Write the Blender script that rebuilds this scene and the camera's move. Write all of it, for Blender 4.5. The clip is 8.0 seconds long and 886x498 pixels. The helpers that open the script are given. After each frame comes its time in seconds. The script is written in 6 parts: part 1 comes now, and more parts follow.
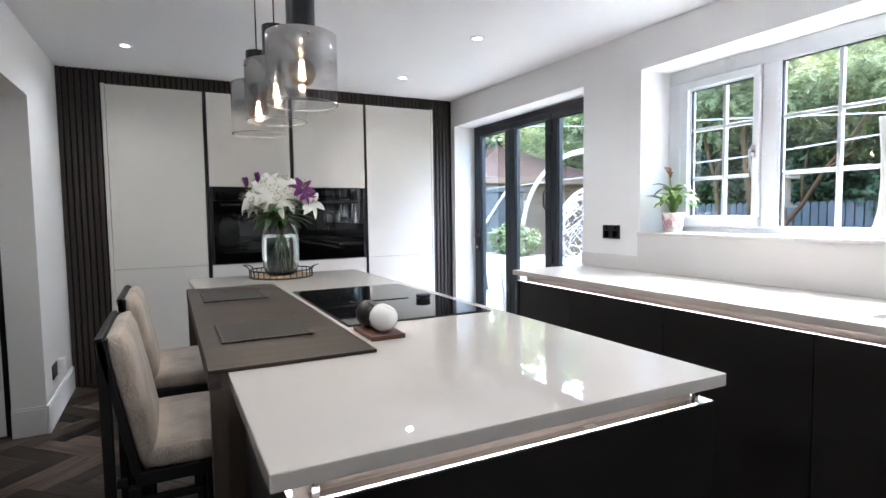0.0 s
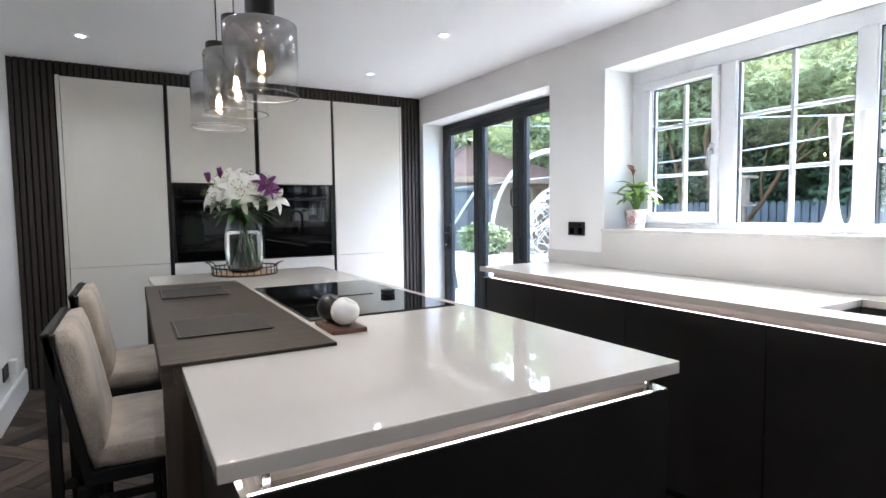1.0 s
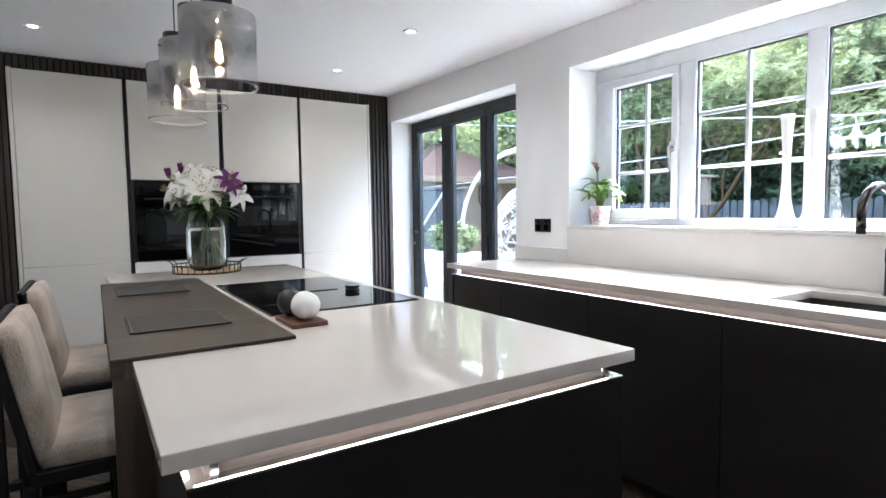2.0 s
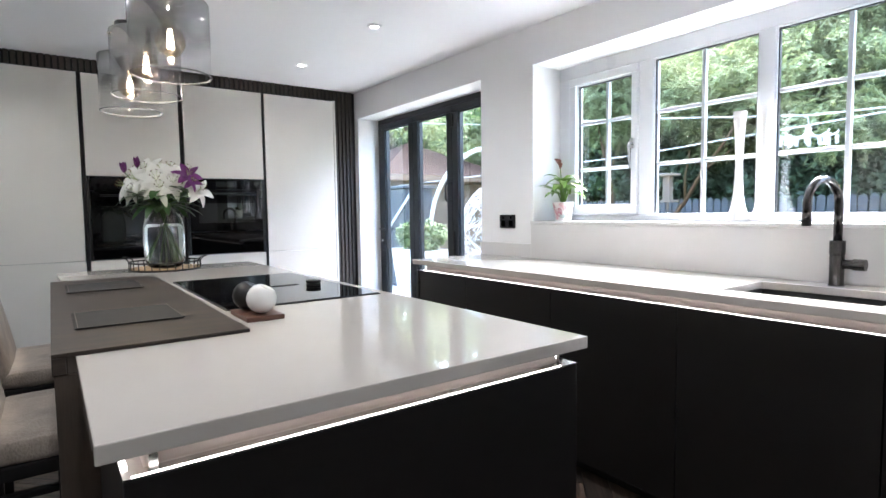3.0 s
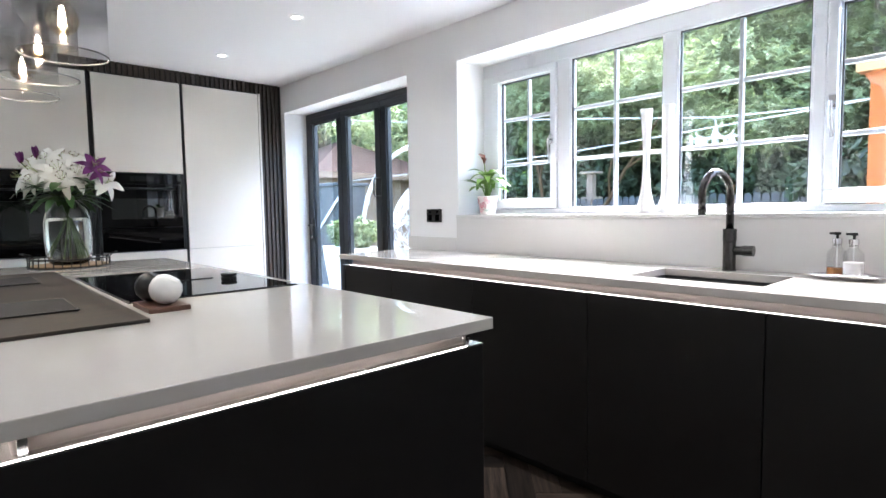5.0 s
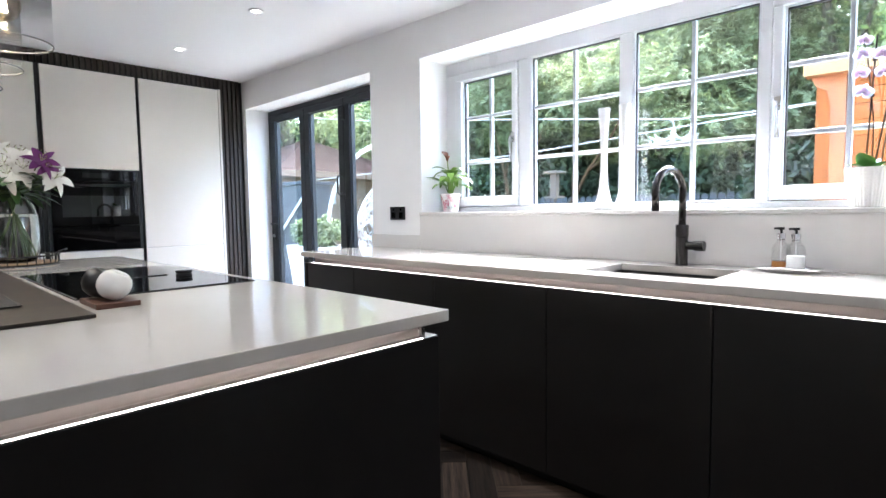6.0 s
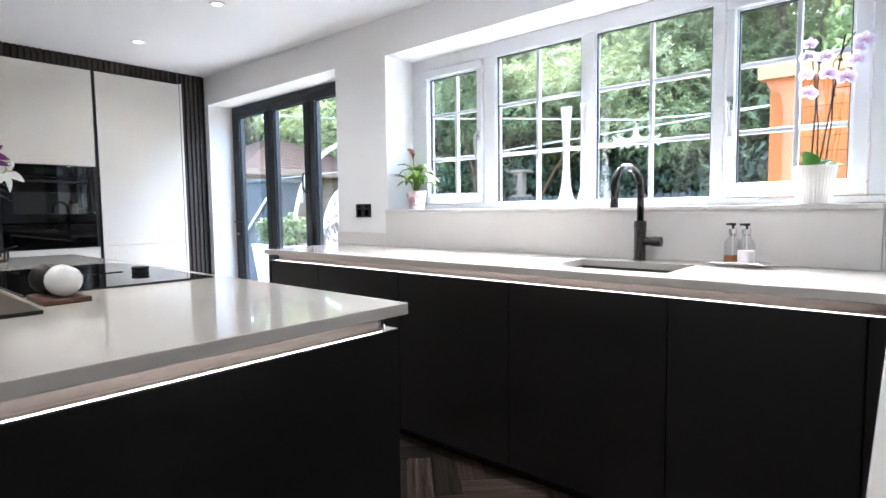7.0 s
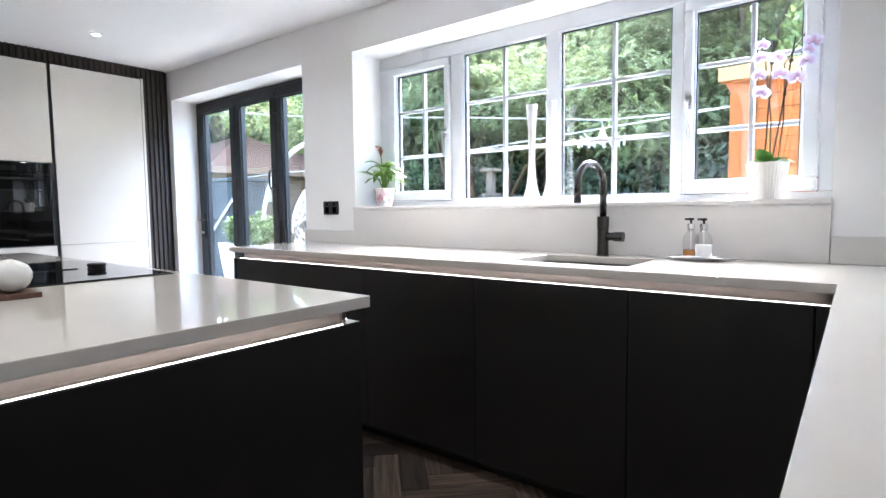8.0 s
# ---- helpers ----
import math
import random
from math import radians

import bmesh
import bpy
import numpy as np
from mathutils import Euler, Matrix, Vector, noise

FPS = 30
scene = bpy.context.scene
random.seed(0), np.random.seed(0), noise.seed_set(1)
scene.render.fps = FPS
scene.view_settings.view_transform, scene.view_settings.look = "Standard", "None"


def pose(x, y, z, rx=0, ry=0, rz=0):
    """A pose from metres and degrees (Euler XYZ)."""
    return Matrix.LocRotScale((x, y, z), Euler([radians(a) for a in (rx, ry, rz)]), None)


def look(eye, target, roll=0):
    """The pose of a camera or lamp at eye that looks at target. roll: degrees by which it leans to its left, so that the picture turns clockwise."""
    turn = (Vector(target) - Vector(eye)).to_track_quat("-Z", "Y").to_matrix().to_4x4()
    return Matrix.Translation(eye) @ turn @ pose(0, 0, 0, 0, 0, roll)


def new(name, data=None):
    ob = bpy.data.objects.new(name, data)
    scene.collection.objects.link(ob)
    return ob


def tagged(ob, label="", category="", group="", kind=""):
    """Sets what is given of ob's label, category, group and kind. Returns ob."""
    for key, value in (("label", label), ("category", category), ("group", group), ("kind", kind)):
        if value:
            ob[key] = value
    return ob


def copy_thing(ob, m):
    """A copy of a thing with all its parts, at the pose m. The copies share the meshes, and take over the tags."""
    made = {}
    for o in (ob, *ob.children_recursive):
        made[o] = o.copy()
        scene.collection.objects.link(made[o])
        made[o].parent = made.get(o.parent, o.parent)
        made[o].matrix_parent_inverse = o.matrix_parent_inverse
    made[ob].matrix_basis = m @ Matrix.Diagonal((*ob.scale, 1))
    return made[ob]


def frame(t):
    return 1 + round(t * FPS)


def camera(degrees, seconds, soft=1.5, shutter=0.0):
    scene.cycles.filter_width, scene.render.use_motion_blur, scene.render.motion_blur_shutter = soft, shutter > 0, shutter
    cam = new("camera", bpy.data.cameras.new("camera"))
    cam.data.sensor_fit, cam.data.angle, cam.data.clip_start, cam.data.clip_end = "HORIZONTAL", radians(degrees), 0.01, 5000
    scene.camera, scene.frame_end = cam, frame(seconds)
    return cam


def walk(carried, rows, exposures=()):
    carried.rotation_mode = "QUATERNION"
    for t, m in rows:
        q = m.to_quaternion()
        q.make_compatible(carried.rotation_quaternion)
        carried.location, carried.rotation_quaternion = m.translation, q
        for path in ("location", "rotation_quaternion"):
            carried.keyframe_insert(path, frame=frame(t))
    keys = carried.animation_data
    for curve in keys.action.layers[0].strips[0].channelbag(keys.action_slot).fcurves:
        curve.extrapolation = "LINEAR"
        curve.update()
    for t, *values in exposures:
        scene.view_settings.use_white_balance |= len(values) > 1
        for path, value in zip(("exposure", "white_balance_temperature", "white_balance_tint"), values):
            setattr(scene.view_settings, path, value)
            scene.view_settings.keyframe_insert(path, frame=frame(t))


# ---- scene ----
cam = camera(78.6, 8.0)
PATH = [
    (0, (0.575, 0.311, 1.293), (1.478, 2.09, 1.16), -0.8),
    (0.5, (0.587, 0.305, 1.282), (1.534, 2.061, 1.149), -0.7),
    (1, (0.601, 0.298, 1.272), (1.596, 2.028, 1.137), -0.7),
    (1.5, (0.613, 0.291, 1.26), (1.652, 1.995, 1.126), -0.7),
    (3, (0.659, 0.259, 1.224), (1.829, 1.876, 1.087), -0.8),
    (3.5, (0.672, 0.246, 1.212), (1.884, 1.831, 1.076), -0.8),
    (4, (0.684, 0.23, 1.202), (1.943, 1.778, 1.065), -0.9),
    (4.5, (0.694, 0.213, 1.195), (1.997, 1.725, 1.055), -0.9),
    (6, (0.72, 0.17, 1.168), (2.151, 1.56, 1.026), -0.8),
    (6.5, (0.725, 0.157, 1.16), (2.193, 1.508, 1.017), -0.7),
    (7, (0.732, 0.143, 1.153), (2.237, 1.452, 1.008), -0.7),
    (7.5, (0.737, 0.132, 1.142), (2.276, 1.403, 0.998), -0.7),
    (8, (0.744, 0.119, 1.134), (2.314, 1.349, 0.988), -0.7),
]
walk(cam, [(t, look(eye, target, roll)) for t, eye, target, roll in PATH])

# ---- world, sun and lamps ----
world = bpy.data.worlds.new("sky")
scene.world = world
world.use_nodes = True
wt = world.node_tree
sky = wt.nodes.new("ShaderNodeTexSky")
sky.sky_type = "NISHITA"
sky.sun_disc = False
sky.sun_elevation = radians(50)
sky.sun_rotation = radians(78)
sky.air_density, sky.dust_density = 1.0, 3.0
wt.links.new(sky.outputs[0], wt.nodes["Background"].inputs[0])
wt.nodes["Background"].inputs[1].default_value = 0.15

sun_data = bpy.data.lights.new("sun", "SUN")
sun_data.energy, sun_data.angle, sun_data.color = 1.02, radians(70), (1.0, 0.97, 0.93)
sun = new("sun", sun_data)
sun.matrix_world = look((20, 5.6, 22), (3, 2, 0))

scene.view_settings.exposure = 4.93
scene.view_settings.use_white_balance = True
scene.view_settings.white_balance_temperature = 5920


def ceiling_z(y):
    """Underside of the ceiling, which falls slightly from north to south."""
    return 2.380 + 0.0117 * (y - 2.2)


SPOTS = [(0.379, 4.432), (2.343, 4.476), (2.369, 3.325), (0.379, 3.339), (2.371, 2.2), (0.379, 2.2), (2.371, 1.05), (0.73, 0.95), (1.35, 0.1)]
for i, (sx, sy) in enumerate(SPOTS):
    d = bpy.data.lights.new("downlight_lamp", "SPOT")
    d.energy, d.spot_size, d.spot_blend, d.shadow_soft_size, d.color = 0.80, radians(150), 0.9, 0.03, (1.0, 0.98, 0.96)
    o = new("downlight_lamp", d)
    o.matrix_world = look((sx, sy, ceiling_z(sy) - 0.015), (sx, sy + 0.001, 0))

PENDANTS = [(0.980, 2.090, 1.645, 0), (0.962, 2.450, 1.645, 40), (0.950, 2.810, 1.645, 95)]
for bx, by, bz, _ in PENDANTS:
    d = bpy.data.lights.new("bulb_lamp", "POINT")
    d.energy, d.shadow_soft_size, d.color = 0.28, 0.009, (1.0, 0.93, 0.84)
    new("bulb_lamp", d).location = (bx, by, bz + 0.106)


# ---- materials ----
def mat(name, color, rough=0.5, metal=0.0, vary=0.08, scale=6.0, fine=120.0, bump=0.02, stretch=(1, 1, 1), rough_vary=0.08,
        spec=0.5, coat=0.0, sheen=0.0, random_tone=0.0, island=False, emit=None, emit_power=0.0):
    m = bpy.data.materials.new(name)
    m.use_nodes = True
    t = m.node_tree
    b = t.nodes["Principled BSDF"]
    b.inputs["Roughness"].default_value = rough
    b.inputs["Metallic"].default_value = metal
    b.inputs["Specular IOR Level"].default_value = spec
    b.inputs["Coat Weight"].default_value = coat
    b.inputs["Sheen Weight"].default_value = sheen
    co = t.nodes.new("ShaderNodeTexCoord")
    mp = t.nodes.new("ShaderNodeMapping")
    mp.inputs["Scale"].default_value = stretch
    t.links.new(co.outputs["Object"], mp.inputs["Vector"])
    n1 = t.nodes.new("ShaderNodeTexNoise")
    n1.inputs["Scale"].default_value = scale
    n1.inputs["Detail"].default_value = 5
    n2 = t.nodes.new("ShaderNodeTexNoise")
    n2.inputs["Scale"].default_value = fine
    n2.inputs["Detail"].default_value = 3
    for n in (n1, n2):
        t.links.new(mp.outputs[0], n.inputs["Vector"])
    add = t.nodes.new("ShaderNodeMath")
    add.operation = "MULTIPLY_ADD"
    add.inputs[1].default_value = 0.4
    t.links.new(n2.outputs[0], add.inputs[0])
    t.links.new(n1.outputs[0], add.inputs[2])
    rng = t.nodes.new("ShaderNodeMapRange")
    rng.inputs[1].default_value, rng.inputs[2].default_value = 0.35, 1.05
    rng.inputs[3].default_value, rng.inputs[4].default_value = 1 - vary, 1 + vary
    t.links.new(add.outputs[0], rng.inputs[0])
    val = rng.outputs[0]
    if random_tone or island:
        src = t.nodes.new("ShaderNodeNewGeometry" if island else "ShaderNodeObjectInfo")
        r2 = t.nodes.new("ShaderNodeMapRange")
        r2.inputs[3].default_value, r2.inputs[4].default_value = 1 - random_tone, 1 + random_tone
        t.links.new(src.outputs["Random Per Island" if island else "Random"], r2.inputs[0])
        mul = t.nodes.new("ShaderNodeMath")
        mul.operation = "MULTIPLY"
        t.links.new(val, mul.inputs[0])
        t.links.new(r2.outputs[0], mul.inputs[1])
        val = mul.outputs[0]
    mix = t.nodes.new("ShaderNodeMix")
    mix.data_type, mix.blend_type = "RGBA", "MULTIPLY"
    mix.inputs["Factor"].default_value = 1
    mix.inputs[6].default_value = (*color, 1)
    t.links.new(val, mix.inputs[7])
    t.links.new(mix.outputs[2], b.inputs["Base Color"])
    rr = t.nodes.new("ShaderNodeMapRange")
    rr.inputs[3].default_value, rr.inputs[4].default_value = max(0.02, rough - rough_vary), min(1, rough + rough_vary)
    t.links.new(n1.outputs[0], rr.inputs[0])
    t.links.new(rr.outputs[0], b.inputs["Roughness"])
    if bump:
        bp = t.nodes.new("ShaderNodeBump")
        bp.inputs["Strength"].default_value = bump
        bp.inputs["Distance"].default_value = 0.004
        t.links.new(n2.outputs[0], bp.inputs["Height"])
        t.links.new(bp.outputs[0], b.inputs["Normal"])
    if emit:
        b.inputs["Emission Color"].default_value = (*emit, 1)
        b.inputs["Emission Strength"].default_value = emit_power
    return m


def pane_glass(name, tint=(1, 1, 1), ior=1.5, rough=0.0):
    """Thin clear sheet: passes light straight on and mirrors a little."""
    m = bpy.data.materials.new(name)
    m.use_nodes = True
    t = m.node_tree
    t.nodes.remove(t.nodes["Principled BSDF"])
    tr = t.nodes.new("ShaderNodeBsdfTransparent")
    tr.inputs[0].default_value = (*tint, 1)
    gl = t.nodes.new("ShaderNodeBsdfGlossy")
    gl.inputs["Roughness"].default_value = rough
    mx = t.nodes.new("ShaderNodeMixShader")
    mx.inputs[0].default_value = ((ior - 1) / (ior + 1)) ** 2 * 2
    t.links.new(tr.outputs[0], mx.inputs[1])
    t.links.new(gl.outputs[0], mx.inputs[2])
    t.links.new(mx.outputs[0], t.nodes["Material Output"].inputs[0])
    return m


def smoke_glass(name, z0, z1):
    """Pendant shade: mirrored smoke coating at the top that fades to clear glass at the rim."""
    m = bpy.data.materials.new(name)
    m.use_nodes = True
    t = m.node_tree
    t.nodes.remove(t.nodes["Principled BSDF"])
    co = t.nodes.new("ShaderNodeTexCoord")
    sp = t.nodes.new("ShaderNodeSeparateXYZ")
    t.links.new(co.outputs["Object"], sp.inputs[0])
    rg = t.nodes.new("ShaderNodeMapRange")
    rg.interpolation_type = "SMOOTHSTEP"
    rg.inputs[1].default_value, rg.inputs[2].default_value = z0, z1
    t.links.new(sp.outputs[2], rg.inputs[0])
    ramp = t.nodes.new("ShaderNodeMix")
    ramp.data_type = "RGBA"
    ramp.inputs[6].default_value = (0.97, 0.97, 0.97, 1)
    ramp.inputs[7].default_value = (0.24, 0.24, 0.245, 1)
    t.links.new(rg.outputs[0], ramp.inputs["Factor"])
    tr = t.nodes.new("ShaderNodeBsdfTransparent")
    t.links.new(ramp.outputs[2], tr.inputs[0])
    gl = t.nodes.new("ShaderNodeBsdfGlossy")
    gl.inputs["Roughness"].default_value = 0.01
    ad = t.nodes.new("ShaderNodeMath")
    ad.operation = "MULTIPLY_ADD"
    ad.inputs[1].default_value = 0.42
    ad.use_clamp = True
    t.links.new(rg.outputs[0], ad.inputs[0])
    ad.inputs[2].default_value = 0.06
    mx = t.nodes.new("ShaderNodeMixShader")
    t.links.new(ad.outputs[0], mx.inputs[0])
    t.links.new(tr.outputs[0], mx.inputs[1])
    t.links.new(gl.outputs[0], mx.inputs[2])
    t.links.new(mx.outputs[0], t.nodes["Material Output"].inputs[0])
    return m


def leaf_mat(name, a, b, trans=0.35, rough=0.5):
    m = bpy.data.materials.new(name)
    m.use_nodes = True
    t = m.node_tree
    p = t.nodes["Principled BSDF"]
    p.inputs["Roughness"].default_value = rough
    g = t.nodes.new("ShaderNodeNewGeometry")
    mix = t.nodes.new("ShaderNodeMix")
    mix.data_type = "RGBA"
    mix.inputs[6].default_value, mix.inputs[7].default_value = (*a, 1), (*b, 1)
    t.links.new(g.outputs["Random Per Island"], mix.inputs["Factor"])
    t.links.new(mix.outputs[2], p.inputs["Base Color"])
    tl = t.nodes.new("ShaderNodeBsdfTranslucent")
    t.links.new(mix.outputs[2], tl.inputs[0])
    ms = t.nodes.new("ShaderNodeMixShader")
    ms.inputs[0].default_value = trans
    t.links.new(p.outputs[0], ms.inputs[1])
    t.links.new(tl.outputs[0], ms.inputs[2])
    t.links.new(ms.outputs[0], t.nodes["Material Output"].inputs[0])
    return m


M_WALL = mat("white_wall_paint", (0.80, 0.80, 0.80), 0.75, vary=0.015, scale=2, fine=180, bump=0.04)
M_CEIL = mat("ceiling_paint", (0.80, 0.80, 0.81), 0.8, vary=0.012, scale=1.5, fine=160, bump=0.03)
M_TRIM = mat("satin_white_trim", (0.80, 0.80, 0.81), 0.35, vary=0.01, scale=3, fine=90, bump=0.01)
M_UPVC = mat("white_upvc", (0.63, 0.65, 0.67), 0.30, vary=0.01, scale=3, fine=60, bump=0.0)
# white bars darkened below the frame: light lost through the glass is in the colour
M_BAR = mat("dimmed_white_glazing_bar", (0.46, 0.48, 0.50), 0.35, vary=0.01, scale=3, fine=60, bump=0.0)
M_QUARTZ = mat("pale_quartz", (0.56, 0.525, 0.487), 0.022, vary=0.03, scale=3.5, fine=260, bump=0.0, rough_vary=0.006)
M_SPLASH = mat("pale_quartz_splashback", (0.65, 0.637, 0.622), 0.22, vary=0.02, scale=3, fine=260, bump=0.0, rough_vary=0.03)
M_DARK = mat("matt_charcoal_lacquer", (0.0076, 0.0064, 0.0060), 0.42, vary=0.06, scale=2, fine=90, bump=0.01)
M_PLINTH = mat("black_plinth", (0.008, 0.008, 0.008), 0.5, vary=0.1)
M_CREAM = mat("matt_cream_lacquer", (0.65, 0.62, 0.57), 0.45, vary=0.012, scale=1.5, fine=100, bump=0.01)
M_CHANNEL = mat("black_channel", (0.012, 0.012, 0.013), 0.35, metal=0.3, vary=0.05)
M_GOLA = mat("bronze_handle_channel", (0.58, 0.51, 0.475), 0.42, metal=0.1, vary=0.05)
M_STEEL = mat("brushed_steel", (0.62, 0.61, 0.60), 0.25, metal=1.0, vary=0.05, fine=200, stretch=(1, 1, 12))
M_BLACKGLASS = mat("black_glass", (0.003, 0.003, 0.0035), 0.03, vary=0.0, bump=0.0, rough_vary=0.01)
M_OVENGLASS = mat("black_oven_glass", (0.002, 0.002, 0.0022), 0.03, spec=0.14, vary=0.0, bump=0.0, rough_vary=0.01)
M_OVENWIN = mat("oven_window_glass", (0.005, 0.006, 0.005), 0.02, spec=0.45, vary=0.0, bump=0.0, rough_vary=0.01)
M_BLACK = mat("black_metal", (0.0065, 0.0065, 0.007), 0.42, metal=0.15, vary=0.08)
M_GUNMETAL = mat("gunmetal_tap", (0.075, 0.072, 0.070), 0.24, metal=1.0, vary=0.05, fine=300)
M_SLAT = mat("dark_walnut_slat", (0.033, 0.0245, 0.020), 0.55, spec=0.4, vary=0.35, scale=9, fine=60, bump=0.15, stretch=(6, 6, 0.5), random_tone=0.15)
M_FELT = mat("black_felt", (0.006, 0.006, 0.006), 0.95, vary=0.2, bump=0.1)
M_ANTH = mat("anthracite_aluminium", (0.0085, 0.0115, 0.0155), 0.38, spec=0.4, vary=0.04, fine=200, bump=0.02)
M_GASKET = mat("rubber_gasket", (0.012, 0.012, 0.013), 0.6)
M_BARWOOD = mat("smoked_oak_bar", (0.040, 0.030, 0.0235), 0.52, spec=0.3, vary=0.65, scale=5, fine=40, bump=0.06, stretch=(0.35, 7, 7))
rg_ = next(n for n in M_BARWOOD.node_tree.nodes if n.type == "MAP_RANGE")
rg_.inputs[1].default_value, rg_.inputs[2].default_value = 0.50, 0.90
M_PANE = pane_glass("coated_window_glass", (0.985, 1.0, 0.995), 1.50)
M_LED = mat("led_strip", (0.9, 0.85, 0.8), 0.5, emit=(1.0, 0.90, 0.81), emit_power=0.30, bump=0)
M_LENS = mat("downlight_lens", (0.9, 0.9, 0.9), 0.4, emit=(1.0, 0.95, 0.88), emit_power=0.8, bump=0)


# ---- builders ----
def root_at(ob):
    v = Vector((0, 0, 0))
    while ob is not None:
        v = v + ob.location
        ob = ob.parent
    return v


def mesh_of(name, bm, material, smooth=False):
    me = bpy.data.meshes.new(name)
    if smooth:
        for f in bm.faces:
            f.smooth = True
    bm.to_mesh(me)
    bm.free()
    me.materials.append(material)
    return me


def finish(ob, bevel, seg=2):
    if bevel:
        b = ob.modifiers.new("edge", "BEVEL")
        b.width, b.segments, b.limit_method, b.angle_limit = bevel, seg, "ANGLE", radians(40)
    return ob


def part(name, bm, material, parent, label="", bevel=0.0, smooth=False, seg=2):
    """One mesh under a thing or part; the bmesh is in world places."""
    bmesh.ops.translate(bm, verts=bm.verts, vec=-root_at(parent))
    ob = new(name, mesh_of(name, bm, material, smooth))
    ob.parent = parent
    if label:
        tagged(ob, label)
    return finish(ob, bevel, seg)


def thing(name, at, label, category, group="", kind=""):
    ob = new(name)
    ob.empty_display_size = 0.1
    ob.location = at
    return tagged(ob, label, category, group, kind)


def single(name, bm, material, label, category, group="", kind="", bevel=0.0, smooth=False, at=(0, 0, 0)):
    bmesh.ops.translate(bm, verts=bm.verts, vec=-Vector(at))
    ob = new(name, mesh_of(name, bm, material, smooth))
    ob.location = at
    return finish(tagged(ob, label, category, group, kind), bevel)


def box(bm, x0, x1, y0, y1, z0, z1):
    v = [bm.verts.new(p) for p in ((x0, y0, z0), (x1, y0, z0), (x1, y1, z0), (x0, y1, z0), (x0, y0, z1), (x1, y0, z1), (x1, y1, z1), (x0, y1, z1))]
    for f in ((3, 2, 1, 0), (4, 5, 6, 7), (0, 1, 5, 4), (1, 2, 6, 5), (2, 3, 7, 6), (3, 0, 4, 7)):
        bm.faces.new([v[i] for i in f])
    return v


def boxes(*rows):
    bm = bmesh.new()
    for r in rows:
        box(bm, *r)
    return bm


def lathe(profile, n=24, at=(0, 0, 0), bm=None, close=False):
    """Turns a profile of (radius, height) round the z axis."""
    bm = bm or bmesh.new()
    rings = []
    for r, z in profile:
        if r < 1e-6:
            rings.append([bm.verts.new((at[0], at[1], at[2] + z))])
        else:
            rings.append([bm.verts.new((at[0] + r * math.cos(2 * math.pi * i / n), at[1] + r * math.sin(2 * math.pi * i / n), at[2] + z)) for i in range(n)])
    pairs = list(zip(rings, rings[1:])) + ([(rings[-1], rings[0])] if close else [])
    for a, b in pairs:
        for i in range(n):
            j = (i + 1) % n
            if len(a) == 1 and len(b) == 1:
                continue
            if len(a) == 1:
                bm.faces.new((a[0], b[j], b[i]))
            elif len(b) == 1:
                bm.faces.new((a[i], a[j], b[0]))
            else:
                bm.faces.new((a[i], a[j], b[j], b[i]))
    return bm


def tube(points, radius, n=10, bm=None, taper=None, cap=True):
    """A round bar along points; taper: a radius for each point."""
    bm = bm or bmesh.new()
    pts = [Vector(p) for p in points]
    rings, up = [], Vector((0.13, 0.21, 1)).normalized()
    for i, p in enumerate(pts):
        d = (pts[min(i + 1, len(pts) - 1)] - pts[max(i - 1, 0)]).normalized()
        if abs(d.dot(up)) > 0.95:
            up = Vector((1, 0.2, 0.1)).normalized()
        s = d.cross(up).normalized()
        w = s.cross(d).normalized()
        up = w
        r = taper[i] if taper else radius
        rings.append([bm.verts.new(p + (s * math.cos(2 * math.pi * k / n) + w * math.sin(2 * math.pi * k / n)) * r) for k in range(n)])
    for a, b in zip(rings, rings[1:]):
        for k in range(n):
            bm.faces.new((a[k], a[(k + 1) % n], b[(k + 1) % n], b[k]))
    if cap:
        bm.faces.new(rings[0][::-1])
        bm.faces.new(rings[-1])
    return bm


def channel(rows, bm=None):
    """A hollow-curved strip swept between pairs of ends: each row is an end a, an end b, the way inwards, and two heights."""
    bm = bm or bmesh.new()
    for a, b, inward, z0, z1 in rows:
        a, b, w = Vector(a), Vector(b), Vector(inward)
        prof = []
        for k in range(9):
            th = math.pi * k / 8
            prof.append((0.012 * math.sin(th) ** 0.8, z0 + (z1 - z0) * (1 - math.cos(th)) / 2))
        prof += [(0.016, z1), (0.016, z0)]
        ends = [[bm.verts.new((e.x + w.x * d, e.y + w.y * d, z)) for d, z in prof] for e in (a, b)]
        n = len(prof)
        for k in range(n):
            bm.faces.new((ends[0][k], ends[0][(k + 1) % n], ends[1][(k + 1) % n], ends[1][k]))
        bm.faces.new(ends[0])
        bm.faces.new(ends[1][::-1])
    bmesh.ops.recalc_face_normals(bm, faces=bm.faces)
    return bm


def structure(name, bm, material, label, bevel=0.0):
    return single(name, bm, material, label, name.split("_")[0], kind="structure", bevel=bevel)


# ---- setting ----
XW, XO = 3.185, 3.53          # window wall, inner and outer face
YU = 5.192                    # fronts of the tall cabinets
H = 2.44                      # walls run up into the ceiling slab
WY0, WY1, WZ0, WZ1 = 0.222, 2.752, 1.157, 2.146     # window opening
DY0, DY1, DZ = 3.265, 5.165, 2.155                  # folding door opening

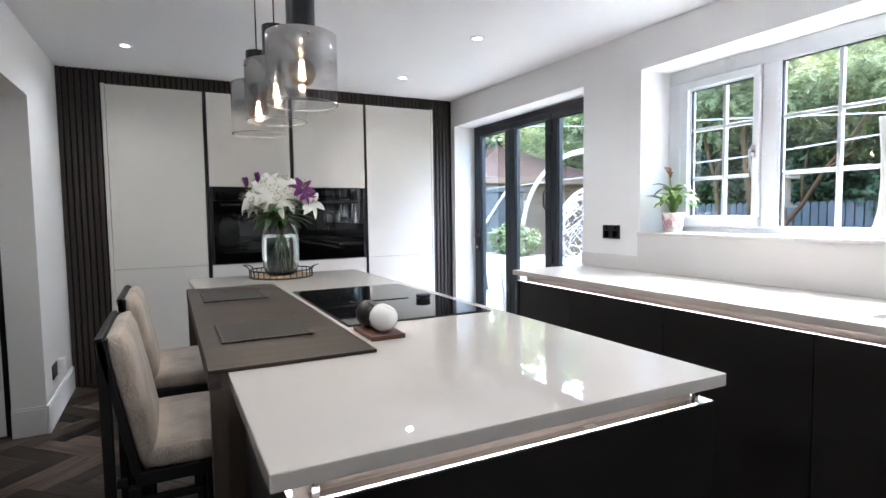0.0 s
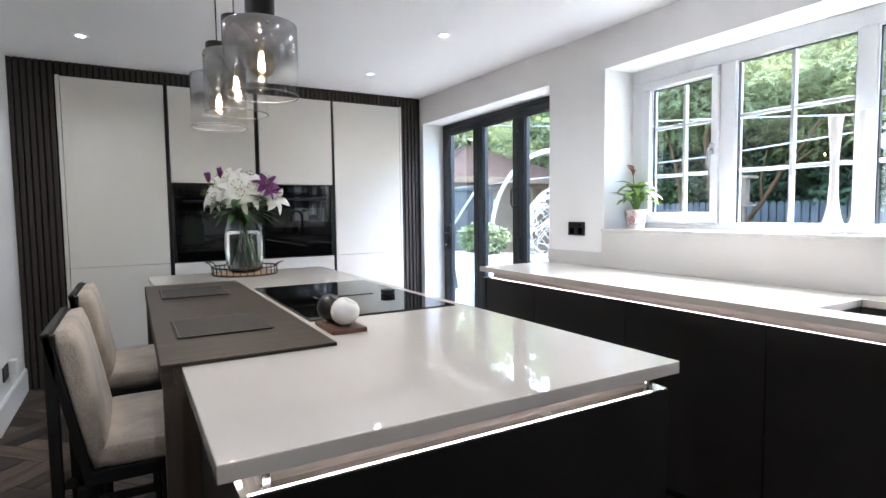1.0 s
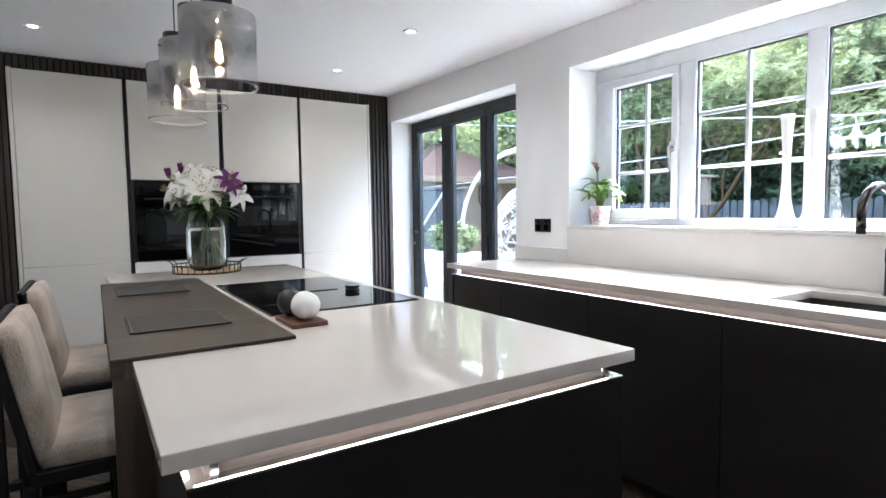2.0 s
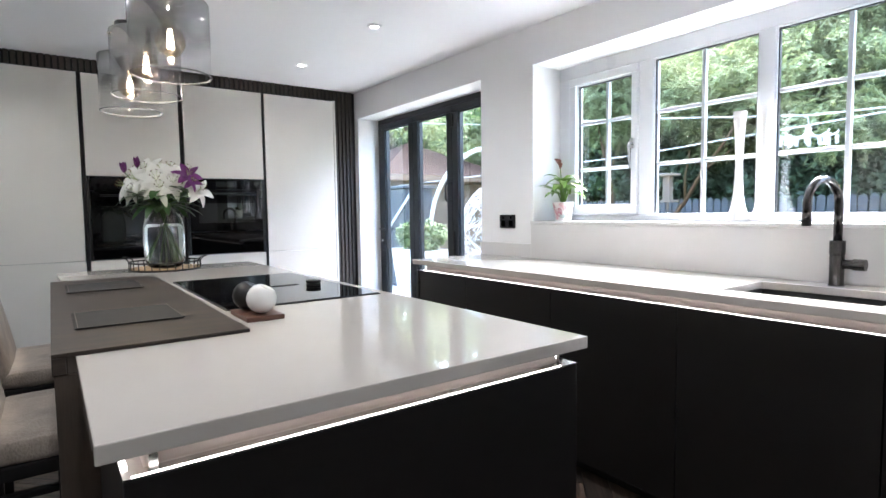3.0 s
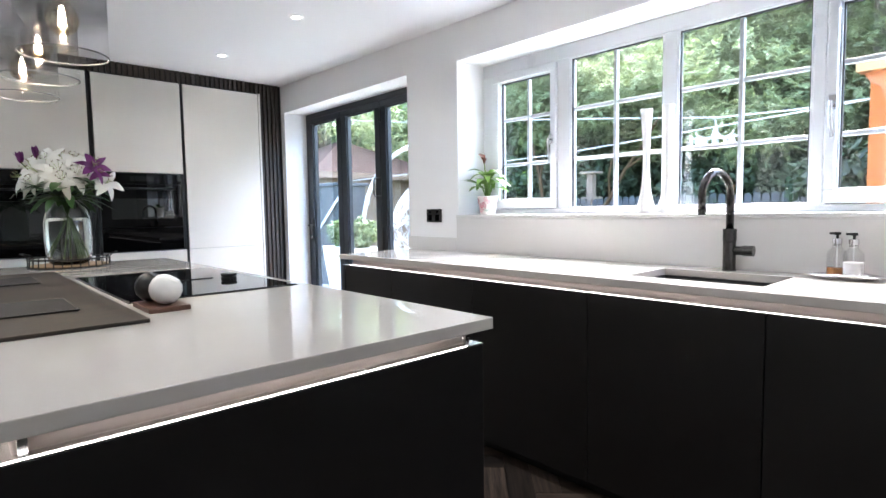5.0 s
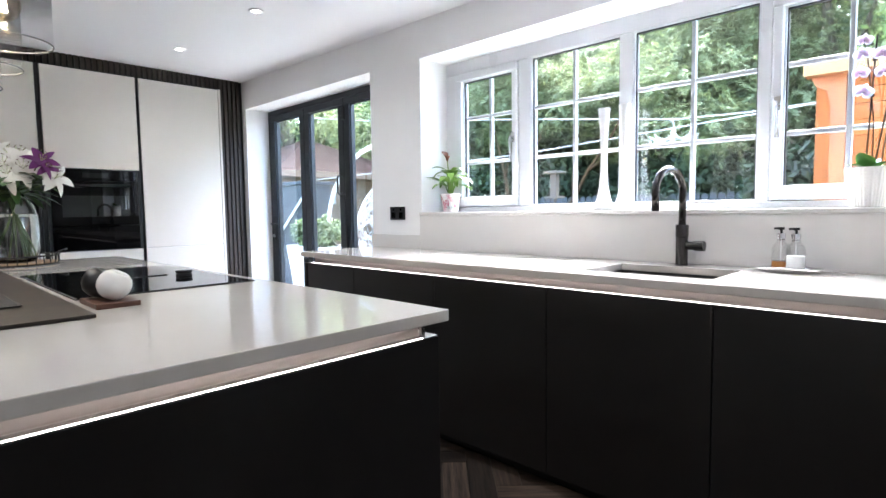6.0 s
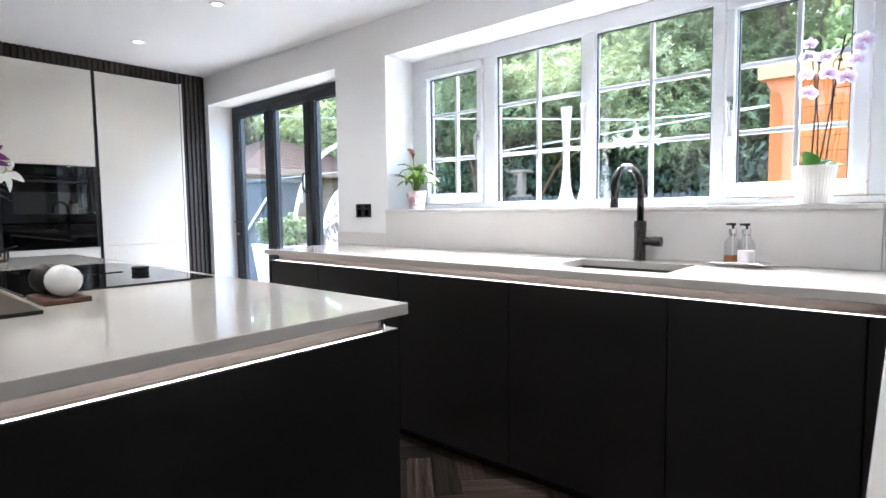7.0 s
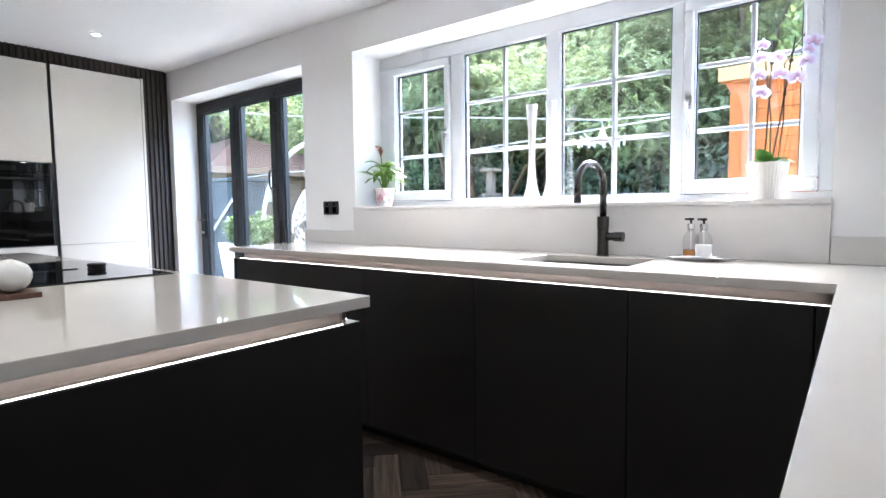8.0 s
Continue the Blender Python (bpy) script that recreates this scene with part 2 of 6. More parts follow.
structure("wall_east", boxes((XW, XO, -0.7, WY0, 0, H), (XW, XO, WY0, WY1, 0, WZ0 - 0.02), (XW, XO, WY0, WY1, WZ1, H), (XW, XO, WY1, DY0, 0, H),
          (XW, XO, DY0, DY1, DZ, H), (XW, XO, DY1, 5.95, 0, H)), M_WALL, "white painted plaster wall with window and folding door openings")
structure("wall_north", boxes((-3.0, XW, 5.80, 5.95, 0, H)), M_WALL, "white painted wall behind the tall cabinets")
structure("wall_west", boxes((-0.29, -0.12, 4.241, 5.80, 0, H), (-0.29, -0.12, 2.2, 4.241, 2.008, H), (-0.29, -0.12, -0.5, 2.2, 0, H)), M_WALL,
          "white painted wall with a wide opening to the next room")
structure("wall_south", boxes((-3.0, XW, -0.7, -0.5, 0, H)), M_WALL, "white painted wall behind the return worktop")
structure("wall_far_west", boxes((-3.15, -3.0, -0.7, 5.95, 0, H)), M_WALL, "white painted wall of the next room")
ceil = boxes((-3.15, XO, -0.7, 5.95, 0, 2.58))
for v in ceil.verts:
    if v.co.z < 1:
        v.co.z = ceiling_z(v.co.y)
structure("ceiling", ceil, M_CEIL, "smooth white painted ceiling")
structure("baseboard", boxes((-0.12, -0.102, 4.223, 5.20, 0, 0.16), (-0.29, -0.12, 4.223, 4.241, 0, 0.16), (-0.12, -0.106, 4.227, 5.20, 0.16, 0.172), (-0.29, -0.12, 4.227, 4.241, 0.16, 0.172)),
          M_TRIM, "white painted baseboard with a stepped top", bevel=0.003)


def herringbone():
    """Dark oak blocks laid in herringbone, clipped to the room."""
    W, L = 0.1125, 0.45
    x0, x1, y0, y1 = -3.0, XW, -0.5, 5.80
    root = thing("floor", (0, 0, 0), "dark smoked oak herringbone floor", "floor", kind="structure")
    part("subfloor", boxes((-3.0, XO, -0.5, 5.8, -0.09, -0.012)), M_PLINTH, root)
    c = math.sqrt(0.5)

    def clip(poly):
        for ax, lim, sgn in ((0, x0, 1), (0, x1, -1), (1, y0, 1), (1, y1, -1)):
            out = []
            for i, p in enumerate(poly):
                q = poly[i - 1]
                dp, dq = sgn * (p[ax] - lim), sgn * (q[ax] - lim)
                if (dp >= 0) != (dq >= 0):
                    k = dq / (dq - dp)
                    out.append((q[0] + k * (p[0] - q[0]), q[1] + k * (p[1] - q[1])))
                if dp >= 0:
                    out.append(p)
            poly = out
            if not poly:
                return poly
        return poly

    rest, count = bmesh.new(), 0
    n = 90
    g = 0.0012
    for a in range(-n, n):
        for b in range(-16, 16):
            for vert in (0, 1):
                # blocks step by one width along the diagonal; the two ways interlock
                ox, oy = a * W + b * 2 * L, a * W
                if vert:
                    r = (ox - W, oy, ox, oy + L)
                else:
                    r = (ox, oy, ox + L, oy + W)
                pts = [(r[0] + g, r[1] + g), (r[2] - g, r[1] + g), (r[2] - g, r[3] - g), (r[0] + g, r[3] - g)]
                pts = [(c * (px + py) + 2.298, c * (px - py) + 1.565) for px, py in pts[::-1]]
                cx, cy = sum(p[0] for p in pts) / 4, sum(p[1] for p in pts) / 4
                if not (x0 - 0.5 < cx < x1 + 0.5 and y0 - 0.5 < cy < y1 + 0.5):
                    continue
                pts = clip(pts)
                if len(pts) < 3:
                    continue
                near = (-0.6 < cx < 0.75 and 2.2 < cy < 5.3) or (1.5 < cx < 2.75 and 0.3 < cy < 2.6)
                tgt = bmesh.new() if near and count < 300 else rest
                lo = [tgt.verts.new((p[0], p[1], -0.012)) for p in pts]
                hi = [tgt.verts.new((p[0], p[1], 0.0)) for p in pts]
                tgt.faces.new(hi)
                for i in range(len(pts)):
                    tgt.faces.new((lo[i - 1], lo[i], hi[i], hi[i - 1]))
                if tgt is not rest:
                    count += 1
                    part("plank", tgt, M_PLANK[vert], root)
    tagged(part("planks", rest, M_PLANKS, root), kind="stuff")


M_PLANK = [mat("dark_oak_block", (0.056, 0.039, 0.029), 0.48, spec=0.35, vary=0.80, scale=9, fine=38, bump=0.2, stretch=(1, 1, 1), random_tone=0.88) for _ in (0, 1)]
for m_, ang_ in zip(M_PLANK, (-45, 45)):
    mp_ = next(n for n in m_.node_tree.nodes if n.type == "MAPPING")
    mp_.vector_type = "TEXTURE"
    mp_.inputs["Rotation"].default_value = (0, 0, radians(-ang_))
    mp_.inputs["Scale"].default_value = (3.0, 0.16, 1)
    rg_ = next(n for n in m_.node_tree.nodes if n.type == "MAP_RANGE")
    rg_.inputs[1].default_value, rg_.inputs[2].default_value = 0.52, 0.92
M_PLANKS = mat("dark_oak_blocks", (0.052, 0.039, 0.030), 0.52, spec=0.3, vary=0.7, scale=7, fine=45, bump=0.12, random_tone=0.6, island=True)


# ---- white window ----
def window():
    xf, xb = 3.43, 3.50          # inner and outer face of the frame
    root = thing("window_1", (xf, 1.487, WZ0), "white four-light window with square glazing bars", "window", kind="structure")
    # outer frame and mullions
    fr = boxes((xf, xb, WY0, WY1, WZ0, WZ0 + 0.032), (xf, xb, WY0, WY1, 2.062, WZ1), (xf, xb, WY0, 0.283, WZ0 + 0.032, 2.062), (xf, xb, 2.660, WY1, WZ0 + 0.032, 2.062),
               (xf, xb, 0.806, 0.852, WZ0 + 0.032, 2.062), (xf, xb, 1.428, 1.498, WZ0 + 0.032, 2.062), (xf, xb, 2.060, 2.148, WZ0 + 0.032, 2.062))
    part("window_frame", fr, M_UPVC, root, bevel=0.006)
    lights = [(0.283, 0.806, True, 0.53), (0.852, 1.428, False, 1.14), (1.498, 2.060, False, 1.78), (2.148, 2.660, True, 2.382)]
    for y0, y1, opens, vb in lights:
        z0, z1 = WZ0 + 0.032, 2.062
        if opens:
            s = 0.058
            xs = xf - 0.016
            # the stile that carries the handle is slimmer
            sa, sb = (s, 0.044) if y0 < 1 else (0.044, s)
            sash = part("sash", boxes((xs, xb - 0.01, y0 + 0.003, y1 - 0.003, z0 + 0.003, z0 + s), (xs, xb - 0.01, y0 + 0.003, y1 - 0.003, z1 - 0.049, z1 - 0.003),
                                      (xs, xb - 0.01, y0 + 0.003, y0 + sa, z0 + s, z1 - 0.049), (xs, xb - 0.01, y1 - sb, y1 - 0.003, z0 + s, z1 - 0.049)), M_UPVC, root, bevel=0.007)
            host, a, b, c0, c1 = sash, y0 + sa, y1 - sb, z0 + s, z1 - 0.049
        else:
            host, a, b, c0, c1 = root, y0, y1, z0, z1
        part("gasket", boxes((xf + 0.012, xf + 0.03, a, a + 0.013, c0, c1), (xf + 0.012, xf + 0.03, b - 0.014, b, c0, c1), (xf + 0.012, xf + 0.03, a, b, c1 - 0.014, c1)), M_GASKET, host)
        part("glazing_bead", boxes((xf + 0.004, xf + 0.012, a - 0.001, a + 0.009, c0, c1), (xf + 0.004, xf + 0.012, b - 0.009, b + 0.001, c0, c1), (xf + 0.004, xf + 0.012, a + 0.009, b - 0.009, c0, c0 + 0.009),
                                   (xf + 0.004, xf + 0.012, a + 0.009, b - 0.009, c1 - 0.009, c1)), M_UPVC, host, bevel=0.003)
        for p, q in ((a, vb - 0.009), (vb + 0.009, b)):
            for k, l in ((c0, 1.468), (1.487, 1.759), (1.778, c1)):
                pane = part("pane", boxes((xf + 0.030, xf + 0.033, p, q, k, l)), M_PANE, host)
                pane.visible_shadow = False
        # bars carry their dimming by the glass in the base colour
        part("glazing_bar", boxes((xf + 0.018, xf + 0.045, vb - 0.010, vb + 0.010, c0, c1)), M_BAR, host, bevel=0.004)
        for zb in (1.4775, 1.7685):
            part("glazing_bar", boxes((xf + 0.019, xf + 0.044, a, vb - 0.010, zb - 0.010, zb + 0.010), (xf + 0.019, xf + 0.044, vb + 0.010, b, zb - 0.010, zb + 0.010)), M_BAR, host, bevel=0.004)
        if opens:
            hy = y1 - 0.03 if y0 < 1 else y0 + 0.03
            hd = boxes((xs - 0.012, xs, hy - 0.013, hy + 0.013, 1.575, 1.635))
            tube([(xs - 0.010, hy, 1.605), (xs - 0.034, hy, 1.605), (xs - 0.040, hy, 1.59), (xs - 0.036, hy - 0.004, 1.50), (xs - 0.030, hy - 0.006, 1.46)], 0.008, 8, hd)
            part("handle", hd, M_CHROME, host, "chrome espagnolette handle")
    part("window_sill", boxes((3.158, xf, WY0, WY1, WZ0 - 0.02, WZ0)), M_SPLASH, root, bevel=0.003)
    # outer sill
    part("outer_sill", boxes((xb, 3.62, WY0 - 0.04, WY1 + 0.04, WZ0 - 0.05, WZ0 - 0.005)), M_UPVC, root, bevel=0.005)


M_CHROME = mat("chrome", (0.75, 0.75, 0.76), 0.10, metal=1.0, vary=0.01, bump=0)
window()


# ---- folding door ----
def folding_door():
    xf, xb = 3.415, 3.485
    root = thing("door_1", (xf, 4.2, 0), "anthracite aluminium folding door with three glass leaves, closed", "folding door", kind="structure")
    part("door_frame", boxes((xf, xb, DY0 - 0.0, DY1, 2.108, DZ), (xf, xb, DY1 - 0.045, DY1, 0.03, 2.108), (xf, xb, DY0, DY0 + 0.045, 0.03, 2.108), (xf - 0.02, xb + 0.03, DY0, DY1, -0.01, 0.03)), M_ANTH, root, bevel=0.003)
    y = DY0 + 0.047
    w = (DY1 - DY0 - 0.094) / 3
    for i in range(3):
        a, b = y + i * w + 0.002, y + (i + 1) * w - 0.002
        s, ZR = 0.076, 2.052
        x0, x1 = xf - 0.004, xb - 0.012
        leaf = part("door_leaf", boxes((x0, x1, a, b, 0.035, 0.035 + 0.09), (x0, x1, a, b, ZR, 2.105), (x0, x1, a, a + s, 0.125, ZR), (x0, x1, b - s, b, 0.125, ZR)), M_ANTH, root, bevel=0.004)
        part("glazing_bead", boxes((x0 + 0.014, x0 + 0.03, a + s, a + s + 0.012, 0.125, ZR), (x0 + 0.014, x0 + 0.03, b - s - 0.012, b - s, 0.125, ZR), (x0 + 0.014, x0 + 0.03, a + s + 0.012, b - s - 0.012, ZR - 0.012, ZR),
                                   (x0 + 0.014, x0 + 0.03, a + s + 0.012, b - s - 0.012, 0.125, 0.137)), M_ANTH, leaf, bevel=0.002)
        p = part("pane", boxes((x0 + 0.03, x0 + 0.034, a + s, b - s, 0.125, ZR)), M_PANE, leaf)
        p.visible_shadow = False
        if i == 2:
            hd = boxes((x0 - 0.012, x0, b - 0.052, b - 0.022, 0.90, 1.13))
            tube([(x0 - 0.01, b - 0.037, 1.06), (x0 - 0.05, b - 0.037, 1.06), (x0 - 0.052, b - 0.05, 1.06), (x0 - 0.052, b - 0.16, 1.058)], 0.009, 8, hd)
            part("handle", hd, M_BLACK, leaf, "black lever handle on a back plate", bevel=0.002)
            part("cylinder", lathe([(0, 0), (0.012, 0), (0.012, 0.026), (0, 0.026)], 12, (x0 - 0.018, b - 0.037, 0.930)), M_CHROME, leaf, smooth=False)
        if i == 0:
            z0, z1 = 1.315, 1.465
            part("pull_handle", tube([(x0, b + 0.012, z0), (x0 - 0.052, b + 0.012, z0), (x0 - 0.066, b + 0.012, z0 + 0.02), (x0 - 0.066, b + 0.012, z1 - 0.02), (x0 - 0.052, b + 0.012, z1), (x0, b + 0.012, z1)], 0.008, 8), M_BLACK, leaf)
            part("lock", boxes((x0 - 0.014, x0, b - 0.03, b - 0.005, 0.86, 1.06)), M_BLACK, leaf, bevel=0.003)
            for hz in (0.35, 1.98):
                part("hinge", boxes((x0 - 0.012, x0, b - 0.022, b + 0.02, hz - 0.05, hz + 0.05)), M_BLACK, leaf, bevel=0.003)
    return root


folding_door()


# ---- slatted wall round the tall cabinets ----
def slat_wall():
    root = thing("slat_wall", (1.55, YU + 0.03, 0), "dark walnut vertical slat panelling on black felt", "wall panelling")
    yb = YU + 0.045
    part("backing", boxes((-0.1195, 0.158, yb, yb + 0.012, 0, H), (2.962, XW - 0.002, yb, yb + 0.012, 0, H), (0.158, 2.962, yb, yb + 0.012, 2.318, H)), M_FELT, root)

    def slat_mesh(z0, z1):
        bm = boxes((-0.0135, 0.0135, -0.02, 0.0, z0, z1))
        return mesh_of("slat", bm, M_SLAT)
    long, short = slat_mesh(0.0, H), slat_mesh(2.318, H)
    x = -0.1045
    while x < XW - 0.012:
        side = x < 0.150 or x > 2.970
        s = new("slat", long if side else short)
        s.parent = root
        s.location = Vector((x, yb, 0)) - root.location
        x += 0.0405
    return root


slat_wall()


# ---- tall cabinets ----
def door_panel(x0, x1, z0, z1):
    return boxes((x0, x1, YU, YU + 0.022, z0, z1))


def tall_cabinet(x0, x1, split, label, end_left=False, end_right=False):
    root = thing("tall_cabinet", ((x0 + x1) / 2, YU, 0), label, "cabinet", "tall cabinet wall")
    part("body", boxes((x0, x1, YU + 0.026, 5.78, 0.1, 2.312)), M_CHANNEL, root)
    part("plinth", boxes((x0, x1, YU + 0.06, YU + 0.08, 0, 0.1)), M_PLINTH, root)
    prev = 0.105
    for z in split:
        part("door", door_panel(x0 + 0.0015, x1 - 0.0015, prev, z - 0.003), M_CREAM, root, bevel=0.0015)
        prev = z
    if end_left:
        part("end_panel", boxes((x0 - 0.026, x0 - 0.002, YU - 0.001, 5.78, 0, 2.312)), M_CREAM, root, bevel=0.001)
    if end_right:
        part("end_panel", boxes((x1 + 0.002, x1 + 0.022, YU - 0.001, 5.78, 0, 2.312)), M_CREAM, root, bevel=0.001)
    return root


tall_cabinet(0.192, 0.867, (0.887, 2.308), "tall cream handleless larder cabinet with two doors", end_left=True)
tall_cabinet(2.263, 2.934, (0.887, 2.308), "tall cream handleless cabinet beside the folding door", end_right=True)


def oven_housing(x0, x1):
    root = thing("oven_housing", ((x0 + x1) / 2, YU, 0), "cream handleless oven housing with a top and a bottom door", "cabinet", "tall cabinet wall")
    part("body", boxes((x0, x1, YU + 0.026, 5.78, 0.1, 0.885), (x0, x1, YU + 0.026, 5.78, 1.537, 2.312), (x0, x1, 5.75, 5.78, 0.885, 1.537), (x0, x0 + 0.018, YU + 0.026, 5.75, 0.885, 1.537), (x1 - 0.018, x1, YU + 0.026, 5.75, 0.885, 1.537)), M_CHANNEL, root)
    part("door", door_panel(x0 + 0.0015, x1 - 0.0015, 0.105, 0.882), M_CREAM, root, bevel=0.0015)
    part("door", door_panel(x0 + 0.0015, x1 - 0.0015, 1.538, 2.305), M_CREAM, root, bevel=0.0015)
    part("plinth", boxes((x0, x1, YU + 0.06, YU + 0.08, 0, 0.1)), M_PLINTH, root)
    return root


oven_housing(0.896, 1.557)
oven_housing(1.590, 2.241)
for cx0, cx1 in ((0.869, 0.894), (1.559, 1.588), (2.243, 2.261)):
    single("handle_channel", boxes((cx0, cx1, YU + 0.018, YU + 0.03, 0.1, 2.312), (cx0, cx0 + 0.002, YU + 0.004, YU + 0.018, 0.1, 2.312), (cx1 - 0.002, cx1, YU + 0.004, YU + 0.018, 0.1, 2.312)),
           M_CHANNEL, "black vertical handle channel between tall cabinets", "handle channel", "tall cabinet wall", at=(cx0, YU, 0.1))


def oven(x0, x1, z0, z1, label, window_z, handle_z):
    root = thing("oven", ((x0 + x1) / 2, YU, z0), label, "oven", "built-in ovens")
    yf = YU - 0.003
    part("casing", boxes((x0 + 0.03, x1 - 0.03, yf + 0.022, 5.70, z0 + 0.01, z1 - 0.01)), M_BLACK, root)
    dz = handle_z + 0.035
    part("door", boxes((x0 + 0.002, x1 - 0.002, yf, yf + 0.02, z0 + 0.002, dz)), M_OVENGLASS, root, "black glass door", bevel=0.002)
    part("control_panel", boxes((x0 + 0.002, x1 - 0.002, yf, yf + 0.02, dz + 0.004, z1 - 0.003)), M_OVENGLASS, root, bevel=0.002)
    part("display", boxes(((x0 + x1) / 2 - 0.09, (x0 + x1) / 2 + 0.09, yf - 0.001, yf, (dz + z1) / 2 - 0.02, (dz + z1) / 2 + 0.02)), M_OVENWIN, root)
    if window_z:
        part("oven_window", boxes((x0 + 0.07, x1 - 0.07, yf - 0.0012, yf, window_z[0], window_z[1])), M_OVENWIN, root, bevel=0.0)
        for zw in (window_z[0] - 0.003, window_z[1]):
            part("window_trim", boxes((x0 + 0.068, x1 - 0.068, yf - 0.0006, yf, zw, zw + 0.003)), M_GUNMETAL, root)
    hb = tube([(x0 + 0.06, yf - 0.03, handle_z), (x1 - 0.06, yf - 0.03, handle_z)], 0.009, 10)
    for hx in (x0 + 0.09, x1 - 0.09):
        tube([(hx, yf, handle_z), (hx, yf - 0.03, handle_z)], 0.007, 8, hb)
    part("handle", hb, M_BLACK, root, "black bar handle", smooth=True)
    return root


oven(0.916, 1.537, 0.889, 1.533, "black glass built-in single oven with bar handle", (0.98, 1.30), 1.385)
oven(1.612, 2.221, 1.085, 1.533, "black glass built-in combination oven with bar handle", (1.16, 1.32), 1.405)
wd = thing("warming_drawer", (1.91, YU, 0.889), "black glass warming drawer under the oven", "warming drawer", "built-in ovens")
part("drawer_front", boxes((1.614, 2.219, YU - 0.003, YU + 0.018, 0.891, 1.080)), M_OVENGLASS, wd, bevel=0.002)
part("drawer_box", boxes((1.65, 2.19, YU + 0.019, 5.6, 0.90, 1.07)), M_BLACK, wd)
for fx0, fx1 in ((0.897, 0.914), (1.539, 1.556), (1.591, 1.610), (2.223, 2.240)):
    single("infill_strip", boxes((fx0, fx1, YU + 0.004, YU + 0.02, 0.887, 1.535)), M_CHANNEL, "black infill strip beside a built-in oven", "infill strip", "built-in ovens", at=(fx0, YU, 0.887))


# ---- island ----
IX0, IX1, IY0, IY1 = 0.690, 1.696, 1.100, 3.858
ZT, ZB = 0.92, 0.89


def island_slab():
    bm = bmesh.new()
    xs = (IX0, IX1)
    rings = [[bm.verts.new((x, y, ZB)) for x in xs] for y in (IY0, 1.668, 3.292, IY1)]
    rings[2][0].co.x = rings[1][0].co.x = 0.6885
    rings[3][0].co.x = 0.672
    for a, b in zip(rings, rings[1:]):
        bm.faces.new((a[0], a[1], b[1], b[0]))
    ext = bmesh.ops.extrude_face_region(bm, geom=bm.faces[:])
    bmesh.ops.translate(bm, verts=[e for e in ext["geom"] if isinstance(e, bmesh.types.BMVert)], vec=(0, 0, ZT - ZB))
    bmesh.ops.recalc_face_normals(bm, faces=bm.faces)
    return bm


single("island_worktop", island_slab(), M_QUARTZ, "pale grey-white polished quartz worktop on the island", "worktop", bevel=0.0025, at=(1.2, 2.4, ZB))
isl = thing("island_cabinet", (1.2, 2.4, 0), "matt charcoal handleless island base", "cabinet")
part("end_panel", boxes((0.722, IX1 - 0.026, 1.112, 1.134, 0.10, 0.854)), M_DARK, isl, "charcoal end panel", bevel=0.0015)
part("body", boxes((0.76, IX1 - 0.05, 1.14, 1.66, 0.1, 0.853), (1.06, IX1 - 0.05, 1.66, 3.30, 0.1, 0.853), (0.76, IX1 - 0.05, 3.30, 3.82, 0.1, 0.853)), M_DARK, isl)
part("side_panel", boxes((0.722, 0.742, 1.134, 1.668, 0.1, 0.854)), M_DARK, isl, bevel=0.0015)
for ya, yb_ in ((1.136, 1.68), (1.683, 2.48), (2.483, 3.28), (3.283, 3.84)):
    part("door", boxes((IX1 - 0.048, IX1 - 0.026, ya, yb_, 0.1, 0.854)), M_DARK, isl, bevel=0.0015)
part("plinth", boxes((0.80, IX1 - 0.08, 1.17, 1.64, 0, 0.1), (1.10, IX1 - 0.08, 1.64, 3.30, 0, 0.1), (0.80, IX1 - 0.08, 3.30, 3.80, 0, 0.1)), M_PLINTH, isl)
ZL = 0.857                    # top of doors and end panel
for row in (((0.757, 1.142, 0), (IX1 - 0.056, 1.142, 0), (0, 1, 0), ZL, ZB), ((IX1 - 0.056, 1.16, 0), (IX1 - 0.056, 3.82, 0), (-1, 0, 0), ZL, ZB), ((0.751, 1.142, 0), (0.751, 1.66, 0), (1, 0, 0), ZL, ZB)):
    part("handle_channel", channel([row]), M_GOLA, isl, "bronze recessed channel", smooth=True)
for px, py in ((0.757, 1.130), (IX1 - 0.068, 1.130)):
    part("bracket", boxes((px, px + 0.012, py, py + 0.009, ZL, ZB)), M_STEEL, isl)
part("ledge", boxes((0.722, IX1 - 0.026, 1.112, 1.1420, ZL - 0.003, ZL), (IX1 - 0.056, IX1 - 0.026, 1.142, 3.84, ZL - 0.003, ZL), (0.722, 0.751, 1.142, 1.66, ZL - 0.003, ZL)), M_STEEL, isl, "aluminium ledge under the worktop")
single("led_strip_light", boxes((0.732, IX1 - 0.080, 1.1130, 1.1165, ZL + 0.0003, ZL + 0.0020)), M_LED, "warm white strip light under the island worktop", "strip light", "strip lights", at=(1.2, 1.12, ZL))
single("led_strip_light", boxes((IX1 - 0.035, IX1 - 0.027, 1.16, 3.8, ZL + 0.0003, ZL + 0.0030)), M_LED, "warm white strip light under the island worktop", "strip light", "strip lights", at=(1.66, 2.5, ZL))
single("led_strip_light", boxes((0.723, 0.731, 1.15, 1.64, ZL + 0.0003, ZL + 0.0030)), M_LED, "warm white strip light under the island worktop", "strip light", "strip lights", at=(0.73, 1.4, ZL))

